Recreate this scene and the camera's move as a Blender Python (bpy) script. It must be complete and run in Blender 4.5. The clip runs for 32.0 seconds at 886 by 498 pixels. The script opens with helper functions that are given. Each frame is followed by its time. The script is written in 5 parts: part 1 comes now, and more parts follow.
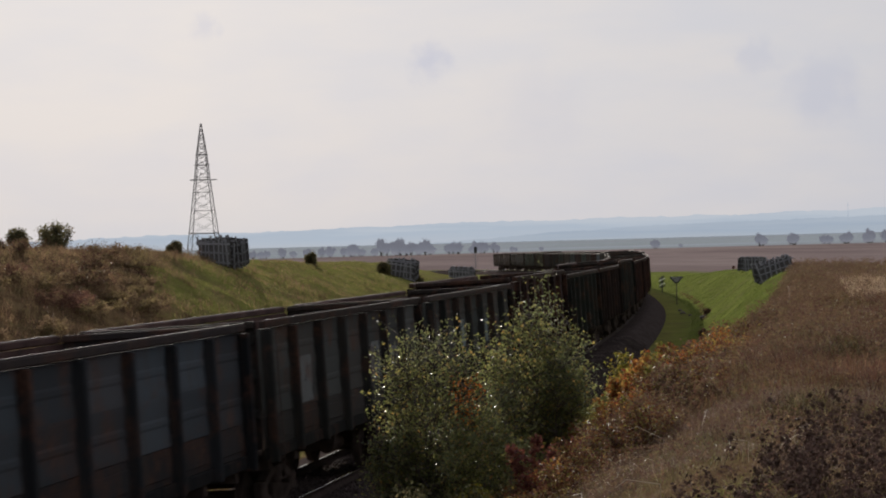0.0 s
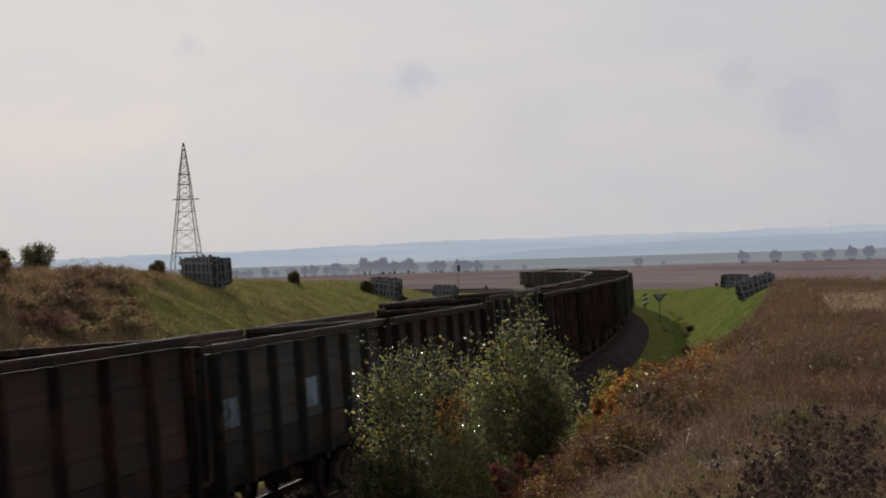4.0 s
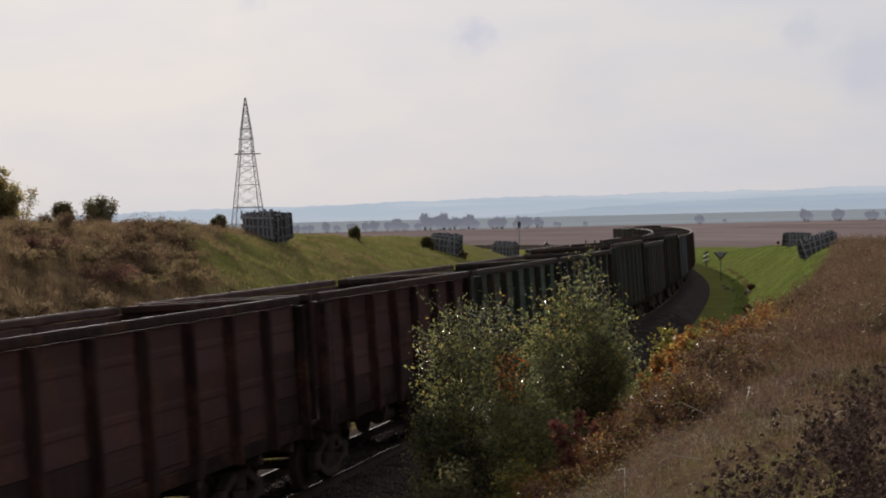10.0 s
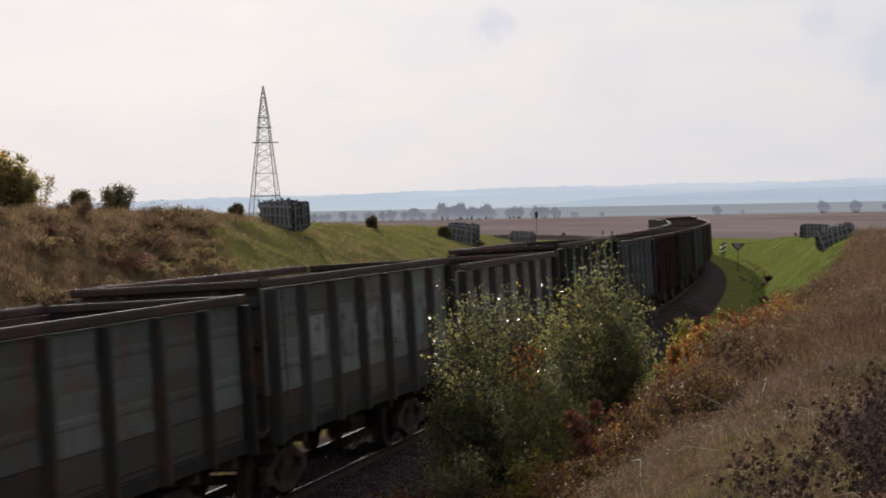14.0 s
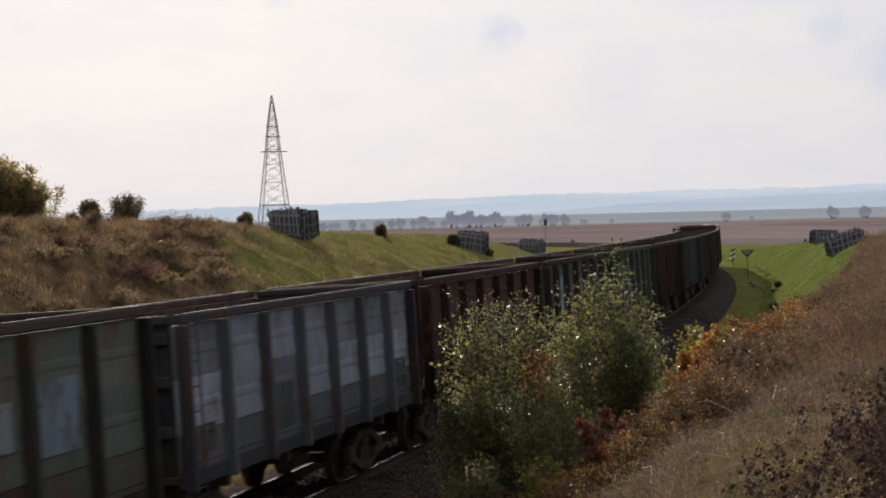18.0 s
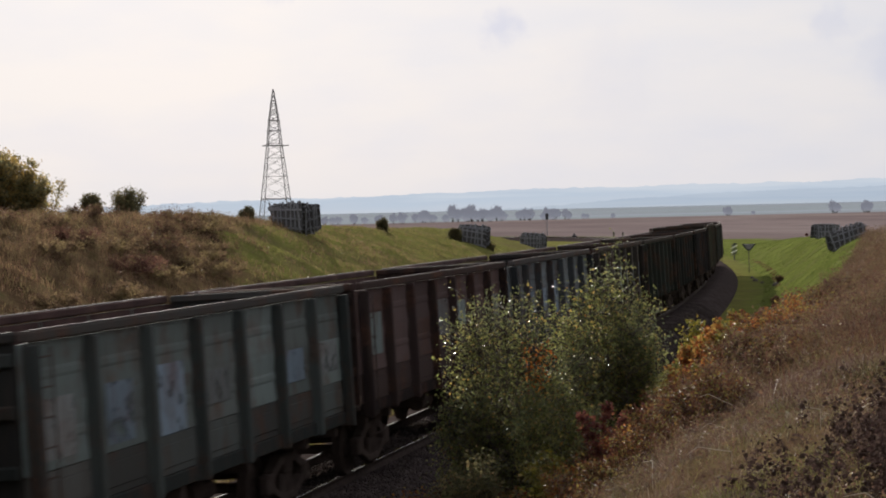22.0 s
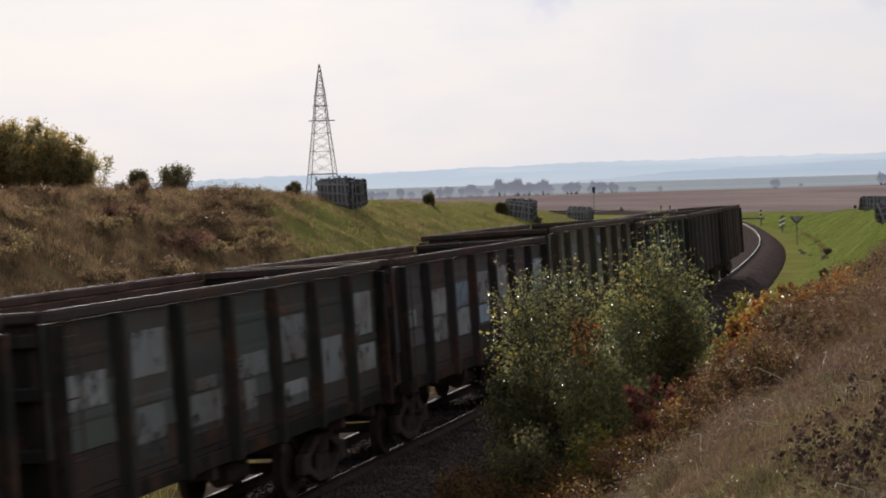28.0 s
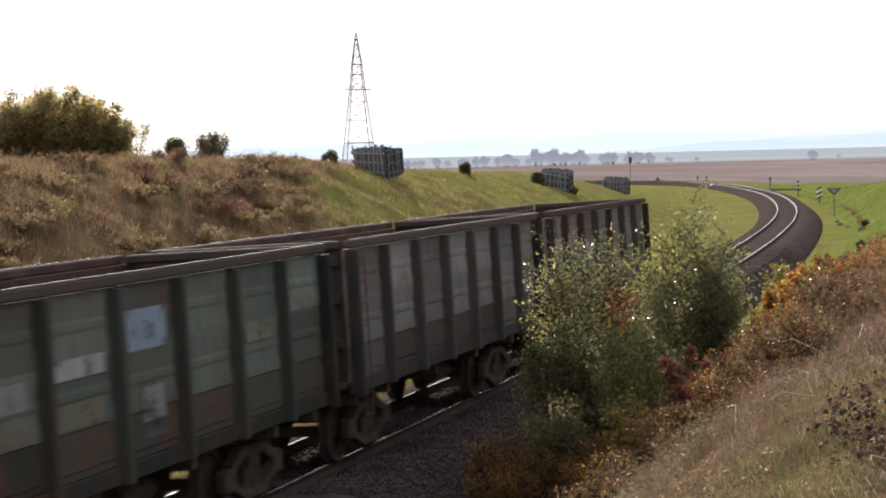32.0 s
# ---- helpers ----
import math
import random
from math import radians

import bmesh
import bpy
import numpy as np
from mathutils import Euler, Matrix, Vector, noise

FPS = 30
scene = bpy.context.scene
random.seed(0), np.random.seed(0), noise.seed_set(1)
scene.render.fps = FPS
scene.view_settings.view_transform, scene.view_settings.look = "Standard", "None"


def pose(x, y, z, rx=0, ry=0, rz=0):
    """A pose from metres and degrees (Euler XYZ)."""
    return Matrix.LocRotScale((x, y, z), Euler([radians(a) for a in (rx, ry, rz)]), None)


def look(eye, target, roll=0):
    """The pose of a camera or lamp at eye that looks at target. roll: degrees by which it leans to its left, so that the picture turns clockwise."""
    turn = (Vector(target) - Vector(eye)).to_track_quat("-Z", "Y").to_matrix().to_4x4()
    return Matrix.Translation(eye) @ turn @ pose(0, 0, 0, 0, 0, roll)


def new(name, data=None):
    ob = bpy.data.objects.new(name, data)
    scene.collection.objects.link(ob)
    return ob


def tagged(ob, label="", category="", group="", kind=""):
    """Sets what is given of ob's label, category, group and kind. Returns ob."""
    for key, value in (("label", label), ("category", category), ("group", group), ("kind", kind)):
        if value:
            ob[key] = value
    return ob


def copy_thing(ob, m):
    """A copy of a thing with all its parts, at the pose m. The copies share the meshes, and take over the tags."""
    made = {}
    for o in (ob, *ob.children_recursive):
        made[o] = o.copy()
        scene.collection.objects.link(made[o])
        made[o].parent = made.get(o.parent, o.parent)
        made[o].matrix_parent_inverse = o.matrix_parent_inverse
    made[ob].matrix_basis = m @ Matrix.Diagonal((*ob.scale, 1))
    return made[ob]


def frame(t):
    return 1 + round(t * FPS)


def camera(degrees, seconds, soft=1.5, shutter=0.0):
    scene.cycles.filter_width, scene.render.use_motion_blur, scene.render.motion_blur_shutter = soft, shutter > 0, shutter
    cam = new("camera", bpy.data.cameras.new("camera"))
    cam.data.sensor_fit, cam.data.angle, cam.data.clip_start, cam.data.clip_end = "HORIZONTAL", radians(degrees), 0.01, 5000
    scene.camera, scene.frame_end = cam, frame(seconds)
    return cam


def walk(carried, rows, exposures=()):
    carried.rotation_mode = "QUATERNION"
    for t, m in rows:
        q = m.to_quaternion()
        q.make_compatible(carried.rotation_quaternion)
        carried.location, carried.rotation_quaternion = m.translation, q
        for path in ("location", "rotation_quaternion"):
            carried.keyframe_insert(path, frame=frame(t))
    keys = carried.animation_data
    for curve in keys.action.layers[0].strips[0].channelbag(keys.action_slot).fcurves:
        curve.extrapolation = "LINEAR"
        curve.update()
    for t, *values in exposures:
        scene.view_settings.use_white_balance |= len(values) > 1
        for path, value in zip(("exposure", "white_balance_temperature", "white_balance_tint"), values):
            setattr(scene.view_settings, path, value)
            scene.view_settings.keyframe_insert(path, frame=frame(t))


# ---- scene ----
# ======================= camera and its path =======================
EYE_Z = 4.687
cam = camera(23.93, 32.0, soft=1.9, shutter=0.5)
# seconds, aim point 100 m ahead (x, z), roll
AIM = [
    (0, 7.487, 4.463, -1.52),
    (0.5, 7.655, 4.483, -1.61),
    (1, 7.776, 4.522, -1.61),
    (1.5, 7.946, 4.683, -1.62),
    (2, 7.972, 4.897, -1.55),
    (2.5, 8.045, 5.213, -1.57),
    (4.5, 8.326, 5.419, -1.81),
    (5, 8.083, 5.641, -1.88),
    (5.5, 7.308, 5.612, -1.79),
    (6, 6.534, 5.475, -1.74),
    (6.5, 6.221, 5.236, -1.65),
    (7, 5.964, 4.742, -1.50),
    (7.5, 5.696, 4.216, -1.57),
    (8, 5.459, 3.729, -1.45),
    (8.5, 5.652, 3.522, -1.53),
    (9, 5.626, 3.498, -1.43),
    (9.5, 5.531, 3.306, -1.40),
    (10, 5.360, 3.298, -1.37),
    (10.5, 5.183, 3.244, -1.10),
    (11, 4.709, 3.062, -1.05),
    (11.5, 4.416, 2.929, -0.84),
    (12, 3.806, 2.706, -0.75),
    (12.5, 3.626, 2.278, -0.84),
    (13, 4.273, 2.435, -0.84),
    (13.5, 4.462, 2.713, -0.90),
    (14, 4.539, 2.817, -1.05),
    (14.5, 4.601, 2.893, -1.14),
    (16.5, 4.352, 3.148, -1.32),
    (17, 4.276, 3.151, -1.27),
    (17.5, 4.229, 3.196, -1.35),
    (18, 4.100, 3.212, -1.40),
    (18.5, 4.098, 3.243, -1.55),
    (19, 4.018, 3.386, -1.45),
    (19.5, 3.789, 3.239, -1.58),
    (20, 3.751, 3.091, -1.52),
    (20.5, 3.849, 3.089, -1.44),
    (21, 3.974, 3.048, -1.48),
    (21.5, 4.067, 3.012, -1.56),
    (22, 4.025, 2.932, -1.35),
    (22.5, 3.719, 2.786, -1.32),
    (23, 3.522, 2.520, -1.04),
    (23.5, 3.394, 2.444, -1.00),
    (24, 2.906, 2.545, -1.15),
    (24.5, 2.703, 2.573, -1.11),
    (25, 2.539, 2.635, -1.14),
    (25.5, 2.432, 2.612, -1.33),
    (27.5, 1.957, 2.186, -1.80),
    (28, 1.751, 1.758, -1.67),
    (28.5, 1.348, 1.378, -1.41),
    (29, 0.926, 1.391, -1.54),
    (29.5, 0.708, 1.199, -1.61),
    (30, 0.591, 0.910, -1.48),
    (30.5, 0.419, 0.711, -1.47),
    (31, 0.288, 0.586, -1.49),
    (31.5, 0.214, 0.548, -1.33),
    (32, 0.000, 0.339, -1.38),
]
EXPOSURES = [(0, 0.12), (2.5, 0.06), (5, -0.10), (6.5, -0.14), (8, -0.02), (10, 0.14), (11, 0.18), (12, 0.22), (14, 0.36), (16, 0.37), (20, 0.40), (25.5, 0.38), (28, 0.42), (29, 0.62), (30, 0.84), (31, 1.05), (32, 1.18)]
walk(cam, [(t, look((0, 0, EYE_Z), (x, 100, z), r)) for t, x, z, r in AIM], EXPOSURES)

# ======================= world, sun =======================
SUN_AZ, SUN_EL = radians(96), radians(17)
sun_way = Vector((math.cos(SUN_AZ) * math.cos(SUN_EL), math.sin(SUN_AZ) * math.cos(SUN_EL), math.sin(SUN_EL)))


def ramp_node(n, stops):
    r = n("ShaderNodeValToRGB")
    el = r.color_ramp.elements
    while len(el) < len(stops):
        el.new(0.5)
    for e, (p, c) in zip(el, stops):
        e.position, e.color = p, (*c, 1)
    return r


def mix_node(n, ln, fac, a, b, blend='MIX'):
    m = n("ShaderNodeMix")
    m.data_type, m.blend_type = 'RGBA', blend
    for sock, v in ((m.inputs[0], fac), (m.inputs[6], a), (m.inputs[7], b)):
        if isinstance(v, (int, float)):
            sock.default_value = v
        elif isinstance(v, tuple):
            sock.default_value = (*v, 1)
        else:
            ln(v, sock)
    return m.outputs[2]


def make_world():
    w = bpy.data.worlds.new("overcast_sky")
    scene.world = w
    w.use_nodes = True
    nt = w.node_tree
    nt.nodes.clear()
    n = nt.nodes.new
    ln = nt.links.new
    out, bg = n("ShaderNodeOutputWorld"), n("ShaderNodeBackground")
    sky = n("ShaderNodeTexSky")
    sky.sky_type, sky.sun_disc = 'NISHITA', False
    sky.sun_elevation, sky.sun_rotation = SUN_EL, radians(-5.5)
    sky.dust_density = 3.0
    mul = n("ShaderNodeVectorMath")
    mul.operation = 'SCALE'
    mul.inputs["Scale"].default_value = 0.05
    ln(sky.outputs[0], mul.inputs[0])
    tc = n("ShaderNodeTexCoord")
    mp = n("ShaderNodeMapping")
    mp.inputs["Scale"].default_value = (5, 5, 16)
    ln(tc.outputs["Generated"], mp.inputs[0])
    no = n("ShaderNodeTexNoise")
    no.inputs["Scale"].default_value, no.inputs["Detail"].default_value = 2.4, 6
    ln(mp.outputs[0], no.inputs["Vector"])
    ramp = n("ShaderNodeValToRGB")
    ramp.color_ramp.elements[0].position, ramp.color_ramp.elements[0].color = 0.34, (0.592, 0.608, 0.672, 1)
    ramp.color_ramp.elements[1].position, ramp.color_ramp.elements[1].color = 0.62, (0.643, 0.638, 0.668, 1)
    ln(no.outputs[0], ramp.inputs[0])
    # cloud cover: thin veil with a few small openings of blue-grey
    last = None
    for x, z, r, k in ((-0.036, 0.107, 0.006, 0.5), (0.071, 0.088, 0.008, 0.8), (0.23, 0.087, 0.008, 0.45), (0.262, 0.071, 0.014, 0.5), (0.12, 0.065, 0.02, 0.25)):
        v = Vector((x, 1, z)).normalized() + Vector((0.012, 0, 0.009))
        su = n("ShaderNodeVectorMath")
        su.operation = 'DISTANCE'
        su.inputs[1].default_value = v
        wob = n("ShaderNodeVectorMath")
        wob.operation = 'MULTIPLY_ADD'
        wob.inputs[1].default_value = (0.024, 0.0, 0.018)
        no2 = n("ShaderNodeTexNoise")
        no2.inputs["Scale"].default_value, no2.inputs["Detail"].default_value = 85, 6
        ln(tc.outputs["Generated"], no2.inputs["Vector"])
        ln(no2.outputs["Color"], wob.inputs[0])
        ln(tc.outputs["Generated"], wob.inputs[2])
        ln(wob.outputs[0], su.inputs[0])
        mr = n("ShaderNodeMapRange")
        mr.interpolation_type = 'SMOOTHSTEP'
        mr.inputs[1].default_value, mr.inputs[2].default_value = 0.2 * r, 1.7 * r
        mr.inputs[3].default_value, mr.inputs[4].default_value = k, 0
        ln(su.outputs["Value"], mr.inputs[0])
        if last is None:
            last = mr.outputs[0]
        else:
            mx = n("ShaderNodeMath")
            mx.operation = 'MAXIMUM'
            ln(last, mx.inputs[0])
            ln(mr.outputs[0], mx.inputs[1])
            last = mx.outputs[0]
    mix1 = n("ShaderNodeMix")
    mix1.data_type = 'RGBA'
    ln(last, mix1.inputs[0])
    ln(ramp.outputs[0], mix1.inputs[6])
    mix1.inputs[7].default_value = (0.47, 0.51, 0.64, 1)
    mix2 = n("ShaderNodeMix")
    mix2.data_type = 'RGBA'
    mix2.inputs[0].default_value = 0.95
    # the thin cloud scatters light forward: bright on the sun's side, dimmer away from it
    dt = n("ShaderNodeVectorMath")
    dt.operation = 'DOT_PRODUCT'
    dt.inputs[1].default_value = sun_way
    ln(tc.outputs["Generated"], dt.inputs[0])
    veil = ramp_node(n, [(0.0, (0.78, 0.795, 0.84)), (0.55, (0.80, 0.81, 0.845)), (0.80, (0.80, 0.805, 0.825)), (0.93, (0.855, 0.855, 0.86)), (1.0, (0.955, 0.955, 0.955))])
    md = n("ShaderNodeMath")
    md.operation = 'MULTIPLY_ADD'
    md.inputs[1].default_value, md.inputs[2].default_value = 0.5, 0.5
    ln(dt.outputs["Value"], md.inputs[0])
    ln(md.outputs[0], veil.inputs[0])
    lit = mix_node(n, ln, 1.0, mix1.outputs[2], veil.outputs[0], 'MULTIPLY')
    ln(mul.outputs[0], mix2.inputs[6])
    ln(lit, mix2.inputs[7])
    ln(mix2.outputs[2], bg.inputs[0])
    bg.inputs[1].default_value = 1.0
    ln(bg.outputs[0], out.inputs[0])


make_world()
sun = new("sun", bpy.data.lights.new("sun", 'SUN'))
sun.data.energy, sun.data.angle, sun.data.color = 5.0, radians(1.0), (1.0, 0.93, 0.84)
sun.matrix_world = look(sun_way * 50, (0, 0, 0))

# ======================= materials =======================
MATS = {}


def nodes_of(name):
    m = bpy.data.materials.new(name)
    m.use_nodes = True
    nt = m.node_tree
    nt.nodes.clear()
    MATS[name] = m
    return m, nt, nt.nodes.new, nt.links.new


def coords(n, ln, kind="Object", scale=(1, 1, 1)):
    tc, mp = n("ShaderNodeTexCoord"), n("ShaderNodeMapping")
    mp.inputs["Scale"].default_value = scale
    ln(tc.outputs[kind], mp.inputs[0])
    return mp.outputs[0]


def noise_node(n, ln, vec, scale, detail=4, rough=0.55):
    t = n("ShaderNodeTexNoise")
    t.inputs["Scale"].default_value, t.inputs["Detail"].default_value, t.inputs["Roughness"].default_value = scale, detail, rough
    if vec is not None:
        ln(vec, t.inputs["Vector"])
    return t


def finish(n, ln, color, rough=0.8, metal=0.0, bump=None, strength=0.3, dist=0.02, spec=0.5):
    b, o = n("ShaderNodeBsdfPrincipled"), n("ShaderNodeOutputMaterial")
    if isinstance(color, tuple):
        b.inputs["Base Color"].default_value = (*color, 1)
    else:
        ln(color, b.inputs["Base Color"])
    if isinstance(rough, (int, float)):
        b.inputs["Roughness"].default_value = rough
    else:
        ln(rough, b.inputs["Roughness"])
    b.inputs["Metallic"].default_value = metal
    b.inputs["Specular IOR Level"].default_value = spec
    if bump is not None:
        bp = n("ShaderNodeBump")
        bp.inputs["Strength"].default_value, bp.inputs["Distance"].default_value = strength, dist
        ln(bump, bp.inputs["Height"])
        ln(bp.outputs[0], b.inputs["Normal"])
    ln(b.outputs[0], o.inputs[0])
    return b, o


def simple(name, stops, scale=3.0, rough=0.8, metal=0.0, bump=0.3, dist=0.01, kind="Object", sc=(1, 1, 1), spec=0.4, tint=0.0):
    """Two scales of variation over a colour ramp, with grain in the relief."""
    m, nt, n, ln = nodes_of(name)
    v = coords(n, ln, kind, sc)
    a, b = noise_node(n, ln, v, scale, 5), noise_node(n, ln, v, scale * 9, 4)
    mm = n("ShaderNodeMath")
    mm.operation = 'MULTIPLY_ADD'
    mm.inputs[1].default_value = 0.35
    ln(b.outputs[0], mm.inputs[0])
    sub = n("ShaderNodeMath")
    sub.operation = 'SUBTRACT'
    sub.inputs[1].default_value = 0.17
    ln(a.outputs[0], sub.inputs[0])
    ln(sub.outputs[0], mm.inputs[2])
    r = ramp_node(n, stops)
    fac = mm.outputs[0]
    if tint:
        oi = n("ShaderNodeObjectInfo")
        ma = n("ShaderNodeMath")
        ma.operation = 'MULTIPLY_ADD'
        ma.inputs[1].default_value = tint
        ln(oi.outputs["Random"], ma.inputs[0])
        ln(fac, ma.inputs[2])
        fac = ma.outputs[0]
    ln(fac, r.inputs[0])
    finish(n, ln, r.outputs[0], rough, metal, b.outputs[0], bump, dist, spec)
    return m


def leaf_mat(name, stops, rough=0.4, trans=0.4, spec=0.5, patch=None):
    """Leaves or blades, each of its own shade; patch: shades that take over here and there."""
    m, nt, n, ln = nodes_of(name)
    g = n("ShaderNodeNewGeometry")
    r = ramp_node(n, stops)
    ln(g.outputs["Random Per Island"], r.inputs[0])
    v = coords(n, ln)
    shade = r.outputs[0]
    if patch:
        r2 = ramp_node(n, patch)
        ln(g.outputs["Random Per Island"], r2.inputs[0])
        pn = noise_node(n, ln, v, 0.9, 3)
        pk = n("ShaderNodeMapRange")
        pk.inputs[1].default_value, pk.inputs[2].default_value = 0.47, 0.60
        ln(pn.outputs[0], pk.inputs[0])
        shade = mix_node(n, ln, pk.outputs[0], shade, r2.outputs[0])
    no = noise_node(n, ln, v, 1.3, 3)
    hs = n("ShaderNodeHueSaturation")
    mr = n("ShaderNodeMapRange")
    mr.inputs[1].default_value, mr.inputs[2].default_value, mr.inputs[3].default_value, mr.inputs[4].default_value = 0.3, 0.7, 0.6, 1.35
    ln(no.outputs[0], mr.inputs[0])
    ln(mr.outputs[0], hs.inputs["Value"])
    ln(shade, hs.inputs["Color"])
    b, o = finish(n, ln, hs.outputs[0], rough, 0, None, spec=spec)
    tr, mx = n("ShaderNodeBsdfTranslucent"), n("ShaderNodeMixShader")
    ln(hs.outputs[0], tr.inputs[0])
    mx.inputs[0].default_value = trans
    ln(b.outputs[0], mx.inputs[1])
    ln(tr.outputs[0], mx.inputs[2])
    ln(mx.outputs[0], o.inputs[0])
    return m


def ground_mat():
    m, nt, n, ln = nodes_of("ground_cover")
    v = coords(n, ln)
    big, mid, fine = noise_node(n, ln, v, 0.09, 4), noise_node(n, ln, v, 0.7, 5), noise_node(n, ln, v, 9, 5, 0.7)
    wild = ramp_node(n, [(0.30, (0.045, 0.030, 0.019)), (0.48, (0.10, 0.066, 0.036)), (0.60, (0.15, 0.105, 0.055)), (0.75, (0.085, 0.085, 0.032))])
    ln(mid.outputs[0], wild.inputs[0])
    mown = ramp_node(n, [(0.28, (0.105, 0.084, 0.044)), (0.42, (0.125, 0.12, 0.038)), (0.56, (0.145, 0.148, 0.040)), (0.75, (0.20, 0.18, 0.065))])
    ln(mid.outputs[0], mown.inputs[0])
    # withered patches in the mown grass
    thin = noise_node(n, ln, v, 0.22, 5, 0.65)
    tm = n("ShaderNodeMapRange")
    tm.inputs[1].default_value, tm.inputs[2].default_value, tm.inputs[4].default_value = 0.47, 0.66, 0.65
    ln(thin.outputs[0], tm.inputs[0])
    grass = mix_node(n, ln, tm.outputs[0], mown.outputs[0], (0.135, 0.108, 0.056))
    vf = coords(n, ln, "Object", (0.02, 0.004, 1))
    bf = noise_node(n, ln, vf, 1.0, 4)
    field = ramp_node(n, [(0.3, (0.138, 0.107, 0.103)), (0.55, (0.178, 0.141, 0.135)), (0.75, (0.21, 0.172, 0.16))])
    ln(bf.outputs[0], field.inputs[0])
    # ground past the field: blue-grey haze put into the base colour
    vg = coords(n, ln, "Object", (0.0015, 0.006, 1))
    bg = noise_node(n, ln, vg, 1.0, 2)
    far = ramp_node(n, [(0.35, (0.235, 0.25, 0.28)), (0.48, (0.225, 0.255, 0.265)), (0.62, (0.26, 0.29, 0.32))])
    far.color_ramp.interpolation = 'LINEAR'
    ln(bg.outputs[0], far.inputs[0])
    fg = mix_node(n, ln, fine.outputs[0], (0.45, 0.45, 0.45), (1.5, 1.5, 1.5))
    bgm = mix_node(n, ln, big.outputs[0], (0.7, 0.7, 0.7), (1.3, 1.3, 1.3))
    a1, a2, a3, a4 = (n("ShaderNodeAttribute") for _ in range(4))
    a1.attribute_name, a2.attribute_name, a3.attribute_name, a4.attribute_name = "mown", "field", "far", "fresh"
    grass = mix_node(n, ln, a4.outputs["Fac"], grass, mix_node(n, ln, 1.0, grass, (0.84, 1.0, 0.84), 'MULTIPLY'))
    # ragged border between the mown and the wild grass
    rag = n("ShaderNodeMath")
    rag.operation = 'MULTIPLY_ADD'
    rag.inputs[1].default_value = 1.5
    s0 = n("ShaderNodeMath")
    s0.operation = 'SUBTRACT'
    s0.inputs[1].default_value = 0.5
    ln(mid.outputs[0], s0.inputs[0])
    ln(s0.outputs[0], rag.inputs[0])
    ln(a1.outputs["Fac"], rag.inputs[2])
    st = n("ShaderNodeMapRange")
    st.inputs[1].default_value, st.inputs[2].default_value = 0.3, 0.7
    ln(rag.outputs[0], st.inputs[0])
    c = mix_node(n, ln, st.outputs[0], wild.outputs[0], grass)
    c = mix_node(n, ln, 1.0, c, fg, 'MULTIPLY')
    c = mix_node(n, ln, a2.outputs["Fac"], c, field.outputs[0])
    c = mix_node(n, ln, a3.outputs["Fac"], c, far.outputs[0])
    c = mix_node(n, ln, 1.0, c, bgm, 'MULTIPLY')
    finish(n, ln, c, 1.0, 0, fine.outputs[0], 0.7, 0.08, 0.0)
    return m


def car_paint(name="freight_paint", worn=False, rough=0.92, spec=0.06):
    """Old freight-car paint: the object's own colour, faded, stained with rust and dust."""
    m, nt, n, ln = nodes_of(name)
    oi = n("ShaderNodeObjectInfo")
    v0 = coords(n, ln)
    off = n("ShaderNodeVectorMath")
    off.operation = 'MULTIPLY_ADD'
    off.inputs[1].default_value = (37, 53, 11)
    cx = n("ShaderNodeCombineXYZ")
    for i in range(3):
        ln(oi.outputs["Random"], cx.inputs[i])
    ln(cx.outputs[0], off.inputs[0])
    ln(v0, off.inputs[2])
    v = off.outputs[0]
    a, b = noise_node(n, ln, v, 1.1, 6, 0.65), noise_node(n, ln, v, 14, 4)
    mp = n("ShaderNodeMapping")
    mp.inputs["Scale"].default_value = (5, 5, 0.6)
    ln(v, mp.inputs[0])
    streak = noise_node(n, ln, mp.outputs[0], 1.6, 4)
    hs = n("ShaderNodeHueSaturation")
    mr = n("ShaderNodeMapRange")
    mr.inputs[3].default_value, mr.inputs[4].default_value = 0.75, 1.28
    ln(oi.outputs["Random"], mr.inputs[0])
    ln(mr.outputs[0], hs.inputs["Value"])
    ln(oi.outputs["Color"], hs.inputs["Color"])
    rust = ramp_node(n, [(0.3, (0.045, 0.022, 0.014)), (0.7, (0.14, 0.06, 0.032))])
    ln(b.outputs[0], rust.inputs[0])
    k = n("ShaderNodeMapRange")
    k.inputs[1].default_value, k.inputs[2].default_value, k.inputs[4].default_value = 0.5, 0.68, 0.6
    ln(a.outputs[0], k.inputs[0])
    c = mix_node(n, ln, k.outputs[0], hs.outputs[0], rust.outputs[0])
    k2 = n("ShaderNodeMapRange")
    k2.inputs[1].default_value, k2.inputs[2].default_value, k2.inputs[4].default_value = 0.5, 0.75, 0.55
    ln(streak.outputs[0], k2.inputs[0])
    c = mix_node(n, ln, k2.outputs[0], c, (0.06, 0.045, 0.035))
    bs, o = finish(n, ln, c, rough, 0.0, b.outputs[0], 0.3, 0.004, spec)
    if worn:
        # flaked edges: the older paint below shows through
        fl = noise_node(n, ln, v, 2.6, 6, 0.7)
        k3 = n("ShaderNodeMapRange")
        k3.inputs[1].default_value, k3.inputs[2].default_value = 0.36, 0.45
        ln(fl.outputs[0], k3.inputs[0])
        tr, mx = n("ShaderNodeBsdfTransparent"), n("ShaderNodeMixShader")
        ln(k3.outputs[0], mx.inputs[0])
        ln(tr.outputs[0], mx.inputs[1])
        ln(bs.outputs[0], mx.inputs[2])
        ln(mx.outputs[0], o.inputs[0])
    return m


